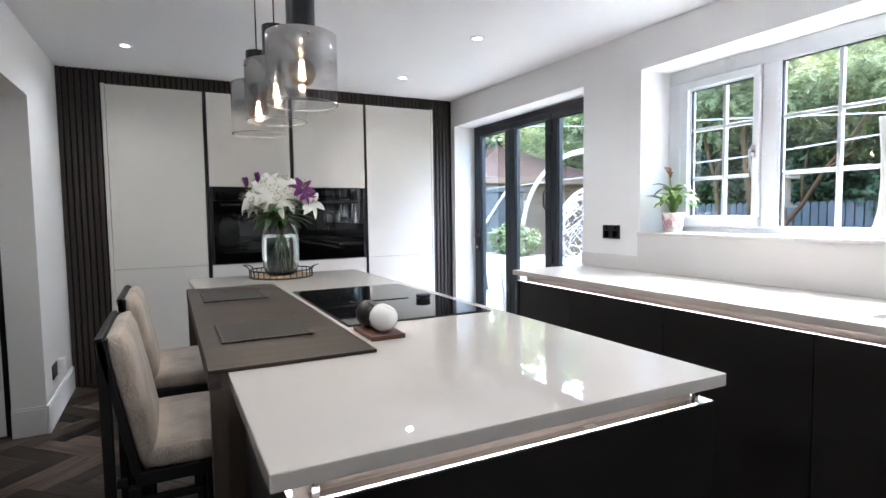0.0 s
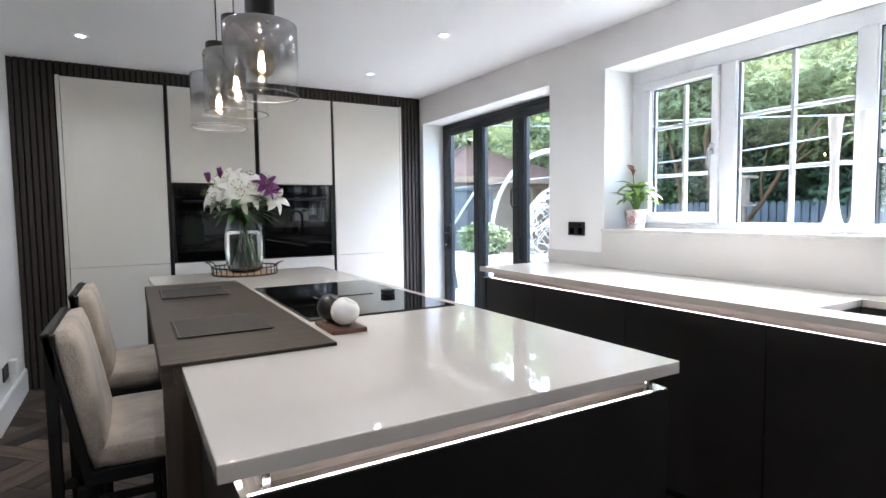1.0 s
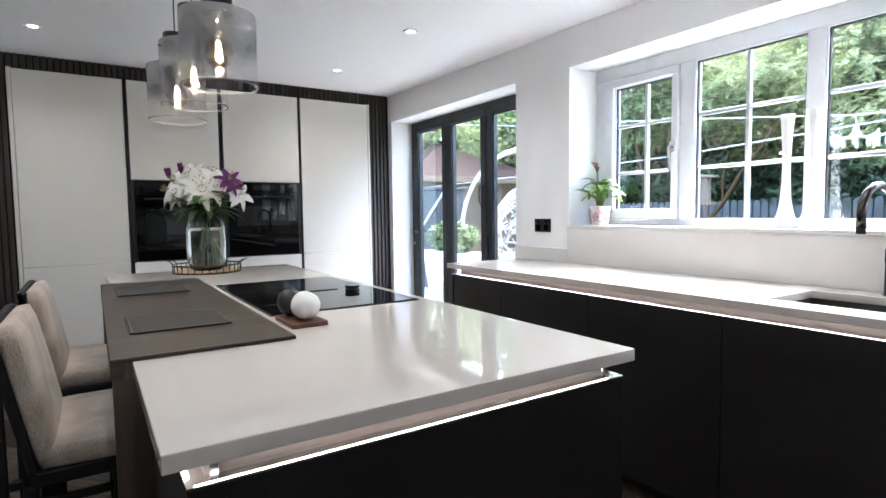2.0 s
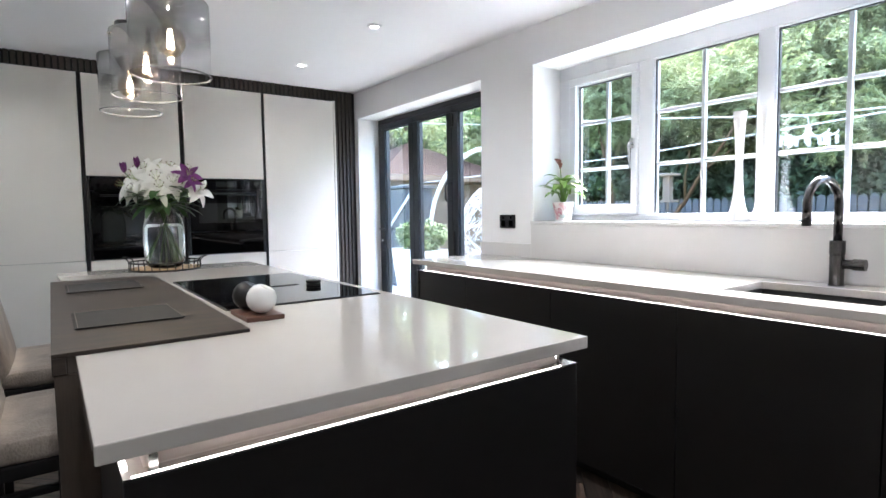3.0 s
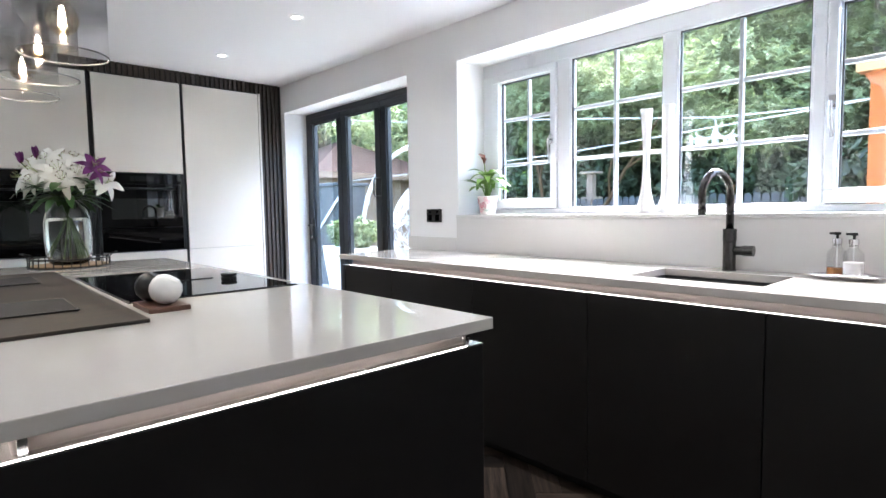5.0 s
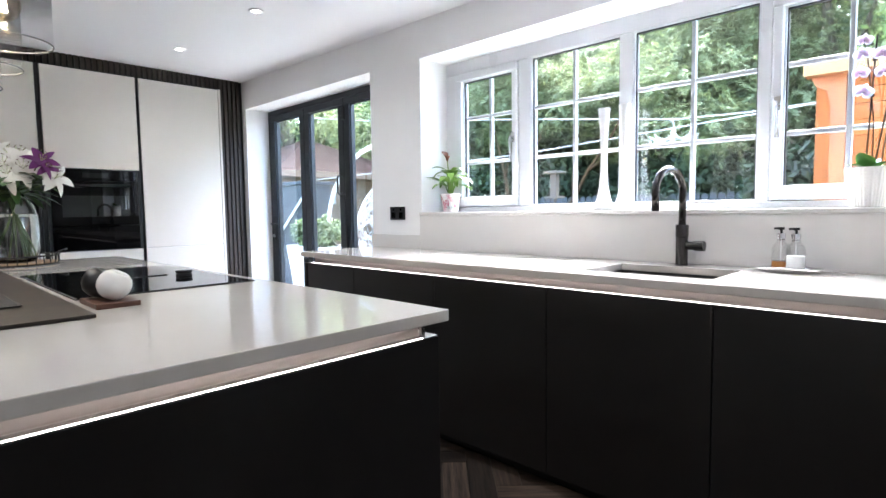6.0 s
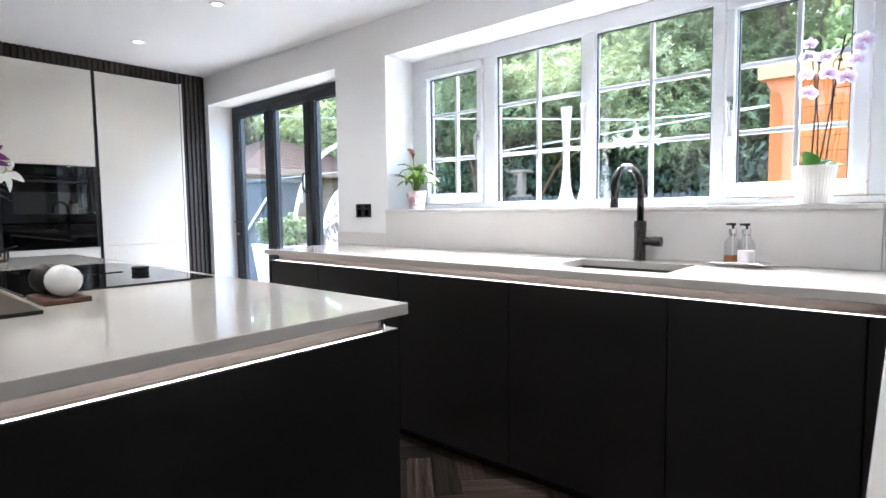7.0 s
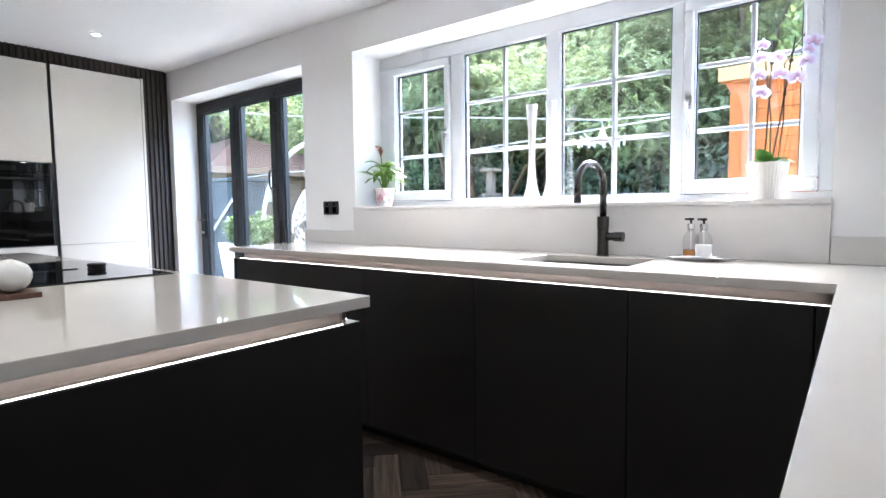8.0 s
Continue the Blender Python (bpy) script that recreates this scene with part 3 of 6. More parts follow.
bar = thing("breakfast_bar", (0.85, 2.48, 0), "smoked oak breakfast bar with waterfall end panels", "breakfast bar")
part("top", boxes((0.645, 1.064, 1.676, 3.286, ZT + 0.0005, 0.930), (0.645, 0.6715, 1.676, 3.286, 0.882, ZT + 0.0005)), M_BARWOOD, bar, bevel=0.0015)
M_BARLEG = mat("smoked_oak_panel", (0.060, 0.045, 0.034), 0.45, vary=0.32, scale=5, fine=40, bump=0.06, stretch=(7, 7, 0.35))
part("end_panel", boxes((0.648, 0.76, 1.680, 1.722, 0, 0.8818), (0.6718, 0.7225, 1.680, 1.722, 0.8818, ZT)), M_BARLEG, bar, bevel=0.0015)
part("end_panel", boxes((0.648, 0.76, 3.240, 3.282, 0, 0.8818)), M_BARLEG, bar, bevel=0.0015)

# ---- window run: cabinets and worktop ----
CX = 2.546
SX0, SX1, SY0, SY1 = 2.685, 3.020, 0.795, 1.285     # sink cut-out


def worktop_L():
    xs = [0.35, CX, SX0, SX1, 3.165]
    ys = [-0.48, 0.177, SY0, SY1, 3.208]
    bm = bmesh.new()
    for i in range(4):
        for j in range(4):
            if i == 0 and j > 0:
                continue
            if i == 2 and j == 2:
                continue
            v = [bm.verts.new((x, y, ZB)) for x, y in ((xs[i], ys[j]), (xs[i + 1], ys[j]), (xs[i + 1], ys[j + 1]), (xs[i], ys[j + 1]))]
            bm.faces.new(v)
    bmesh.ops.remove_doubles(bm, verts=bm.verts, dist=1e-5)
    for v in bm.verts:
        if v.co.x < 0.4 and v.co.y > 0:
            v.co.y = 0.154
    ext = bmesh.ops.extrude_face_region(bm, geom=bm.faces[:])
    bmesh.ops.translate(bm, verts=[e for e in ext["geom"] if isinstance(e, bmesh.types.BMVert)], vec=(0, 0, ZT - ZB))
    bmesh.ops.recalc_face_normals(bm, faces=bm.faces)
    return bm


single("worktop", worktop_L(), M_QUARTZ, "pale grey-white polished quartz worktop with sink cut-out", "worktop", bevel=0.0025, at=(2.9, 1.5, ZB))
single("splashback", boxes((3.165, XW - 0.001, WY0, WY1, ZT + 0.0005, WZ0 - 0.0205)), M_SPLASH, "pale quartz splashback below the window", "splashback", bevel=0.001, at=(3.17, 1.5, ZT))
single("upstand", boxes((3.165, XW - 0.001, WY1 + 0.002, DY0 - 0.005, ZT + 0.0005, 1.005)), M_SPLASH, "low pale quartz upstand beside the folding door", "upstand", "upstands", bevel=0.001, at=(3.17, 3.0, ZT))
single("upstand", boxes((3.165, XW - 0.001, -0.48, WY0 - 0.002, ZT + 0.0005, 1.018)), M_SPLASH, "low pale quartz upstand in the corner", "upstand", "upstands", bevel=0.001, at=(3.17, 0, ZT))

FX = 2.572
JOINTS = [0.226, 0.752, 1.389, 2.036, 2.685, 3.170]
for a, b in zip(JOINTS, JOINTS[1:]):
    cab = thing("base_cabinet", (FX, (a + b) / 2, 0), "matt charcoal handleless base cabinet under the window worktop", "cabinet", "base cabinets")
    low = 0.66 if a == 0.752 else 0.838
    part("body", boxes((FX + 0.024, 3.16, a + 0.001, b - 0.001, 0.075, low)), M_DARK, cab)
    part("door", boxes((FX, FX + 0.022, a + 0.002, b - 0.002, 0.070, 0.850)), M_DARK, cab, bevel=0.0015)
    part("plinth", boxes((2.645, 2.665, a, b, 0, 0.075)), M_PLINTH, cab)
ep = thing("end_panel", (2.86, 3.185, 0), "matt charcoal end panel of the base cabinets", "end panel")
part("panel", boxes((FX - 0.004, 3.16, 3.173, 3.195, 0, 0.850)), M_DARK, ep, bevel=0.0015)
gola = thing("handle_channel", (2.62, 1.7, 0.867), "bronze recessed handle channel under the worktop", "handle channel")
part("profile", channel([((2.606, 0.19, 0), (2.606, 3.15, 0), (1, 0, 0), 0.850, ZB)]), M_GOLA, gola, smooth=True)
part("ledge", boxes((FX - 0.001, 2.606, 0.19, 3.17, 0.8503, 0.8530)), M_STEEL, gola, "aluminium ledge")
single("led_strip_light", boxes((FX, 2.5755, 0.19, 3.12, 0.8533, 0.8550)), M_LED, "warm white strip light under the window worktop", "strip light", "strip lights", at=(2.6, 1.7, 0.8533))
ret = thing("base_cabinet", (1.45, 0.15, 0), "matt charcoal handleless base cabinet of the return worktop", "cabinet", "base cabinets")
part("body", boxes((0.40, 2.54, -0.46, 0.12, 0.12, 0.85)), M_DARK, ret)
part("door", boxes((0.40, 1.47, 0.128, 0.15, 0.122, 0.850)), M_DARK, ret, bevel=0.0015)
part("door", boxes((1.474, 2.545, 0.128, 0.15, 0.122, 0.850)), M_DARK, ret, bevel=0.0015)
part("plinth", boxes((0.45, 2.54, 0.06, 0.08, 0, 0.12)), M_PLINTH, ret)
single("corner_post", boxes((2.572, 2.60, 0.16, 0.222, 0.0, 0.850)), M_DARK, "charcoal corner post between cabinet runs", "corner post", at=(2.58, 0.19, 0))

# ---- downlights ----
for sx, sy in SPOTS:
    dl = thing("downlight", (sx, sy, ceiling_z(sy)), "round white recessed ceiling downlight, lit", "downlight", "ceiling downlights")
    part("trim", lathe([(0.024, -0.002), (0.046, -0.001), (0.046, -0.006), (0.041, -0.009), (0.026, -0.006)], 28, (sx, sy, ceiling_z(sy)), close=True), M_TRIM, dl, smooth=True)
    part("lens", lathe([(0, -0.004), (0.0245, -0.004), (0.0245, -0.002), (0, -0.002)], 24, (sx, sy, ceiling_z(sy))), M_LENS, dl)

# ---- breakfast chairs ----
M_FABRIC = mat("beige_chenille", (0.355, 0.300, 0.250), 0.9, vary=0.5, scale=11, fine=190, bump=0.7, sheen=0.25, stretch=(1, 1, 0.7))
next(n for n in M_FABRIC.node_tree.nodes if n.type == "BUMP").inputs["Distance"].default_value = 0.005
M_BLACKWOOD = mat("black_stained_wood", (0.006, 0.0055, 0.0055), 0.5, spec=0.3, vary=0.2, fine=70, stretch=(1, 1, 0.2))


def cushion(x0, x1, y0, y1, z0, z1, puff=0.012, n=8):
    """A padded block: a grid-cut box whose faces swell and whose edges round off."""
    bm = boxes((x0, x1, y0, y1, z0, z1))
    bmesh.ops.subdivide_edges(bm, edges=bm.edges[:], cuts=n, use_grid_fill=True)
    c = Vector(((x0 + x1) / 2, (y0 + y1) / 2, (z0 + z1) / 2))
    hx, hy, hz = (x1 - x0) / 2, (y1 - y0) / 2, (z1 - z0) / 2
    r = min(hx, hy, hz) * 0.8
    for v in bm.verts:
        d = v.co - c
        q = Vector((max(-hx + r, min(hx - r, d.x)), max(-hy + r, min(hy - r, d.y)), max(-hz + r, min(hz - r, d.z))))
        e = d - q
        if e.length > 1e-7:
            d = q + e.normalized() * r
        k = (1 - (d.x / hx) ** 2), (1 - (d.y / hy) ** 2), (1 - (d.z / hz) ** 2)
        big = sorted(range(3), key=lambda i: (hx, hy, hz)[i])[0]
        o = [i for i in range(3) if i != big]
        d[big] += math.copysign(puff, d[big]) * max(0, k[o[0]]) ** 0.5 * max(0, k[o[1]]) ** 0.5 * (abs(d[big]) / (hx, hy, hz)[big])
        v.co = c + d + Vector((0, 0, 0.0015 * noise.noise(v.co * 14)))
    return bm


def bar_post(p, q, w, d):
    """A square bar from p to q, w wide along y and d deep along x."""
    bm = bmesh.new()
    lo = [bm.verts.new((p[0] + sx * d / 2, p[1] + sy * w / 2, p[2])) for sx, sy in ((-1, -1), (1, -1), (1, 1), (-1, 1))]
    hi = [bm.verts.new((q[0] + sx * d / 2, q[1] + sy * w / 2, q[2])) for sx, sy in ((-1, -1), (1, -1), (1, 1), (-1, 1))]
    bm.faces.new(lo[::-1])
    bm.faces.new(hi)
    for i in range(4):
        bm.faces.new((lo[i - 1], lo[i], hi[i], hi[i - 1]))
    return bm


def chair():
    root = thing("bar_chair", (0, 0, 0), "beige fabric bar chair with black wooden frame at the breakfast bar", "chair", "chairs at the breakfast bar")
    W = 0.230
    part("seat", cushion(0.060, 0.47, -W + 0.004, W - 0.004, 0.618, 0.690, 0.008), M_FABRIC, root, smooth=True)
    part("seat_frame", boxes((0.045, 0.46, -W, -W + 0.03, 0.588, 0.624), (0.045, 0.46, W - 0.03, W, 0.588, 0.624), (0.46, 0.48, -W, W, 0.588, 0.624), (0.045, 0.07, -W + 0.03, W - 0.03, 0.588, 0.624)), M_BLACKWOOD, root, bevel=0.003)
    tilt = Matrix.Rotation(radians(-11), 3, "Y")
    back = cushion(-0.024, 0.024, -W + 0.010, W - 0.010, -0.188, 0.188, 0.009)
    bmesh.ops.rotate(back, verts=back.verts, cent=(0, 0, 0), matrix=tilt)
    bmesh.ops.translate(back, verts=back.verts, vec=(0.046, 0, 0.806))
    part("backrest", back, M_FABRIC, root, smooth=True)
    bf = boxes((-0.010, 0.010, -W, W, -0.192, 0.190))
    bmesh.ops.rotate(bf, verts=bf.verts, cent=(0, 0, 0), matrix=tilt)
    bmesh.ops.translate(bf, verts=bf.verts, vec=(0.014, 0, 0.803))
    part("back_frame", bf, M_BLACKWOOD, root, bevel=0.003)
    for s in (-1, 1):
        y = s * (W - 0.014)
        part("back_post", bar_post((-0.012, y, 0), (-0.014, y, 0.985), 0.028, 0.026), M_BLACKWOOD, root, bevel=0.003)
        part("strut", bar_post((0.042, y, 0.0), (0.042, y, 0.588), 0.028, 0.030), M_BLACKWOOD, root, bevel=0.003)
        part("leg", bar_post((0.245, y, 0), (0.245, y, 0.588), 0.030, 0.06), M_BLACKWOOD, root, bevel=0.003)
        part("stretcher", boxes((0.057, 0.215, y - 0.010, y + 0.010, 0.535, 0.553)), M_BLACKWOOD, root, bevel=0.002)
        part("tie", boxes((0.002, 0.027, y - 0.011, y + 0.011, 0.592, 0.612)), M_BLACKWOOD, root, bevel=0.002)
    part("footrest", boxes((0.235, 0.265, -W + 0.03, W - 0.03, 0.26, 0.295)), M_BLACKWOOD, root, bevel=0.003)
    return root


ch = chair()
ch.location = (0.428, 2.128, 0)
copy_thing(ch, pose(0.424, 2.868, 0, 0, 0, 0))

# ---- pendant lights ----
M_SMOKE = smoke_glass("smoked_glass_shade", 0.06, 0.20)
M_BULB = pane_glass("amber_bulb_glass", (0.80, 0.70, 0.54), 1.9)
M_FILAMENT = mat("filament", (1, 0.8, 0.5), 0.5, emit=(1.0, 0.86, 0.64), emit_power=1.3, bump=0)
M_FLEX = mat("black_flex", (0.01, 0.01, 0.01), 0.7, bump=0.1, fine=600)


def pendant():
    """Origin at the shade's rim."""
    root = thing("pendant_light", (0, 0, 0), "smoked glass cylinder pendant light with black cap and lit globe bulb", "pendant light", "pendants over the island")
    R = 0.1115
    part("shade", lathe([(R, 0), (R, 0.05), (R, 0.12), (R, 0.215), (R - 0.0012, 0.2185), (R - 0.004, 0.2200), (0.046, 0.2200)], 56), M_SMOKE, root, "smoked glass fading to clear", smooth=True)
    part("rim", lathe([(R - 0.003, 0.0), (R + 0.0008, 0.0), (R + 0.0008, 0.003), (R - 0.003, 0.003)], 56, close=True), M_RIM, root, smooth=True)
    part("cap", lathe([(0, 0.222), (0.045, 0.222), (0.045, 0.352), (0.043, 0.355), (0, 0.355)], 32), M_BLACK, root, "black metal cap", smooth=False)
    part("lamp_holder", lathe([(0, 0.166), (0.0145, 0.166), (0.0155, 0.171), (0.0145, 0.176), (0.0155, 0.181), (0.0150, 0.200), (0.022, 0.2225), (0, 0.2225)], 20), M_GUNMETAL, root)
    part("cord", tube([(0, 0, 0.355), (0, 0, 0.726)], 0.0028, 8), M_FLEX, root)
    part("ceiling_rose", lathe([(0, 0.724), (0.05, 0.724), (0.05, 0.745), (0, 0.747)], 24), M_BLACK, root)
    b = part("bulb", lathe([(0, 0.058), (0.018, 0.061), (0.033, 0.073), (0.0415, 0.094), (0.0415, 0.110), (0.035, 0.128), (0.023, 0.142), (0.0155, 0.151), (0.0140, 0.166)], 28), M_BULB, root, "amber globe bulb", smooth=True)
    f = bmesh.new()
    for k in range(6):
        a = k * math.pi / 3
        tube([(0.010 * math.cos(a), 0.010 * math.sin(a), 0.082), (0.007 * math.cos(a + 0.4), 0.007 * math.sin(a + 0.4), 0.130)], 0.0008, 6, f)
    part("filament", f, M_FILAMENT, b)
    for k in range(3):
        a = 0.5 + k * 2 * math.pi / 3
        c_, s_ = math.cos(a), math.sin(a)
        part("pin", tube([((R - 0.012) * c_, (R - 0.012) * s_, 0.197), ((R + 0.006) * c_, (R + 0.006) * s_, 0.197)], 0.0035, 8), M_STEEL, root)
    return root


M_RIM = mat("ground_glass_rim", (0.22, 0.225, 0.225), 0.12, vary=0.02, bump=0)
pd = pendant()
pd.location = PENDANTS[0][:3]
for bx, by, bz, bt in PENDANTS[1:]:
    copy_thing(pd, pose(bx, by, bz, 0, 0, bt))

# ---- hob ----
hob = thing("induction_hob", (1.37, 2.49, ZT), "black glass induction hob with centre extractor slot set in the island", "hob")
part("glass_plate", boxes((1.098, 1.645, 2.037, 2.945, ZT + 0.0003, 0.9255)), M_BLACKGLASS, hob, bevel=0.0015)
part("extractor_slot", boxes((1.245, 1.500, 2.462, 2.520, 0.9258, 0.9262)), M_FELT, hob)
part("slot_flap", boxes((1.250, 1.495, 2.468, 2.512, 0.9263, 0.9285)), M_BLACKGLASS, hob, bevel=0.001)
part("trim", boxes((1.094, 1.0978, 2.033, 2.949, ZT + 0.0003, 0.9235), (1.6452, 1.649, 2.033, 2.949, ZT + 0.0003, 0.9235), (1.098, 1.645, 2.033, 2.0368, ZT + 0.0003, 0.9235), (1.098, 1.645, 2.9452, 2.949, ZT + 0.0003, 0.9235)), M_BLACK, hob)
kn = thing("control_knob", (1.537, 2.400, 0.9255), "black magnetic control knob on the hob", "knob")
part("base", lathe([(0, 0), (0.030, 0), (0.030, 0.007), (0.026, 0.009), (0, 0.009)], 28, (1.537, 2.400, 0.9257)), M_BLACK, kn)
part("cap", lathe([(0, 0.009), (0.026, 0.009), (0.031, 0.013), (0.031, 0.020), (0.029, 0.022), (0, 0.022)], 28, (1.537, 2.400, 0.9257)), M_BLACK, kn)

# ---- placemats ----
M_LEATHER = mat("dark_taupe_leather", (0.026, 0.023, 0.0215), 0.65, spec=0.3, vary=0.12, scale=20, fine=500, bump=0.25)
M_THREAD = mat("pale_stitching", (0.35, 0.31, 0.27), 0.8)
for my0, my1 in ((1.945, 2.230), (2.770, 3.070)):
    for k, (off, zz) in enumerate(((0.0, 0.9303), (0.004, 0.9330))):
        pm = thing("placemat", (0.825, (my0 + my1) / 2, zz), "dark taupe leather placemat stacked on the breakfast bar", "placemat", "placemats")
        part("mat", boxes((0.695 + off, 0.955 + off, my0 - off, my1 - off, zz, zz + 0.0024)), M_LEATHER, pm, bevel=0.0012)
        st = bmesh.new()
        e, hh = 0.005, zz + 0.0025
        for a, b in (((0.695, my0), (0.955, my0)), ((0.695, my1), (0.955, my1)), ((0.695, my0), (0.695, my1)), ((0.955, my0), (0.955, my1))):
            n_ = 34
            for i in range(n_):
                p = [a[j] + (b[j] - a[j]) * (i + 0.2) / n_ for j in (0, 1)]
                q = [a[j] + (b[j] - a[j]) * (i + 0.8) / n_ for j in (0, 1)]
                cx_, cy_ = 0.825, (my0 + my1) / 2
                p = [cx_ + (p[0] - cx_) * 0.965 + off, cy_ + (p[1] - cy_) * 0.965 - off]
                q = [cx_ + (q[0] - cx_) * 0.965 + off, cy_ + (q[1] - cy_) * 0.965 - off]
                box(st, min(p[0], q[0]) - 0.0004, max(p[0], q[0]) + 0.0004, min(p[1], q[1]) - 0.0004, max(p[1], q[1]) + 0.0004, hh, hh + 0.0004)
        tagged(part("stitching", st, M_THREAD, pm), kind="stuff")

# ---- salt and pepper pots ----
M_WALNUT = mat("walnut_board", (0.10, 0.045, 0.028), 0.45, vary=0.3, scale=10, fine=60, stretch=(1, 7, 7), bump=0.08)
M_WHITEGLAZE = mat("white_glaze", (0.80, 0.79, 0.77), 0.12, vary=0.01, bump=0)
M_BLACKGLAZE = mat("matt_black_glaze", (0.012, 0.012, 0.012), 0.35, bump=0.02)
single("wooden_base", boxes((1.092, 1.199, 1.797, 1.973, ZT + 0.0003, 0.934)), M_WALNUT, "small walnut base under two round pots", "wooden base", bevel=0.002, at=(1.155, 1.90, ZT))


def round_pot(x, y, material, label, tilt):
    pr = [(0, 0.0), (0.014, 0.001), (0.028, 0.008), (0.039, 0.022), (0.0435, 0.038), (0.042, 0.055), (0.035, 0.069), (0.024, 0.0775), (0.0215, 0.0782), (0.0185, 0.0770), (0, 0.0755)]
    bm = lathe(pr, 32)
    bmesh.ops.rotate(bm, verts=bm.verts, cent=(0, 0, 0.038), matrix=Matrix.Rotation(radians(tilt), 3, Vector((0.6, 1, 0)).normalized()))
    low = min(v.co.z for v in bm.verts)
    bmesh.ops.translate(bm, verts=bm.verts, vec=(x, y, 0.9343 - low))
    single("seasoning_pot", bm, material, label, "seasoning pot", "round seasoning pots", smooth=True, at=(x, y, 0.9343))


round_pot(1.149, 1.853, M_WHITEGLAZE, "round white glazed seasoning pot on a walnut base", 28)
round_pot(1.134, 1.940, M_BLACKGLAZE, "round matt black seasoning pot on a walnut base", 30)

# ---- tray, vase and lilies ----
TX, TY = 1.180, 3.680
M_WIRE = mat("black_wire", (0.012, 0.010, 0.009), 0.45, metal=0.5)
M_SEAGRASS = mat("pale_wood_tray_base", (0.36, 0.24, 0.13), 0.6, vary=0.35, scale=30, fine=90, stretch=(1, 8, 1), bump=0.2)
tray = thing("tray", (TX, TY, ZT), "round black wire tray with wooden base and two handles", "tray")
part("base", lathe([(0, 0.004), (0.178, 0.004), (0.178, 0.012), (0, 0.012)], 40, (TX, TY, ZT)), M_SEAGRASS, tray)
for zz in (0.004, 0.046):
    part("hoop", tube([(TX + 0.183 * math.cos(a * math.pi / 24), TY + 0.183 * math.sin(a * math.pi / 24), ZT + zz) for a in range(49)], 0.0045, 6, cap=False), M_WIRE, tray)
for k in range(30):
    a = 2 * math.pi * k / 30
    part("upright", tube([(TX + 0.183 * math.cos(a), TY + 0.183 * math.sin(a), ZT + 0.004), (TX + 0.183 * math.cos(a), TY + 0.183 * math.sin(a), ZT + 0.046)], 0.0026, 5), M_WIRE, tray)
for a0 in (radians(153), radians(-27)):
    pts = []
    for da, ro, zz in ((-0.17, 0.183, 0.046), (-0.16, 0.200, 0.066), (-0.10, 0.222, 0.073), (0.10, 0.222, 0.073), (0.16, 0.200, 0.066), (0.17, 0.183, 0.046)):
        pts.append((TX + ro * math.cos(a0 + da), TY + ro * math.sin(a0 + da), ZT + zz))
    part("handle", tube(pts, 0.0033, 6), M_WIRE, tray)


def glass(name, color=(1, 1, 1), rough=0.0, ior=1.45):
    m = bpy.data.materials.new(name)
    m.use_nodes = True
    p = m.node_tree.nodes["Principled BSDF"]
    p.inputs["Base Color"].default_value = (*color, 1)
    p.inputs["Transmission Weight"].default_value = 1
    p.inputs["Roughness"].default_value = rough
    p.inputs["IOR"].default_value = ior
    return m


M_VASE = glass("clear_vase_glass", (0.95, 0.97, 0.96))
M_WATER = glass("vase_water", (0.93, 0.96, 0.94), ior=1.33)
M_STEM = mat("green_stem", (0.10, 0.17, 0.045), 0.5, vary=0.2)
M_LILYLEAF = leaf_mat("lily_leaf", (0.025, 0.07, 0.018), (0.06, 0.13, 0.03), 0.2, 0.35)
M_PETAL = leaf_mat("white_petal", (0.78, 0.78, 0.74), (0.84, 0.84, 0.80), 0.3, 0.5)
M_PURPLE = leaf_mat("purple_petal", (0.085, 0.012, 0.10), (0.17, 0.028, 0.17), 0.2, 0.5)
M_ANTHER = mat("brown_anther", (0.09, 0.035, 0.015), 0.8)
ZV = ZT + 0.0125
vase = thing("glass_vase", (TX, TY, ZV), "clear glass vase with stems in water standing on the tray", "vase")
ov_ = [(0, 0.0), (0.073, 0.0), (0.090, 0.011), (0.103, 0.050), (0.1085, 0.13), (0.107, 0.225), (0.094, 0.285), (0.070, 0.318), (0.052, 0.331), (0.054, 0.347)]
iv_ = [(0.0505, 0.346), (0.0485, 0.332), (0.066, 0.316), (0.090, 0.282), (0.1025, 0.224), (0.104, 0.13), (0.099, 0.053), (0.087, 0.022), (0.071, 0.015), (0, 0.014)]
part("vase_body", lathe(ov_ + iv_, 44, (TX, TY, ZV)), M_VASE, vase, smooth=True)
wa = [(0, 0.0155), (0.070, 0.0165), (0.086, 0.023), (0.0982, 0.053), (0.1032, 0.13), (0.1017, 0.224), (0.0975, 0.246), (0, 0.246)]
w_ = part("water", lathe(wa, 40, (TX, TY, ZV)), M_WATER, vase, smooth=True)


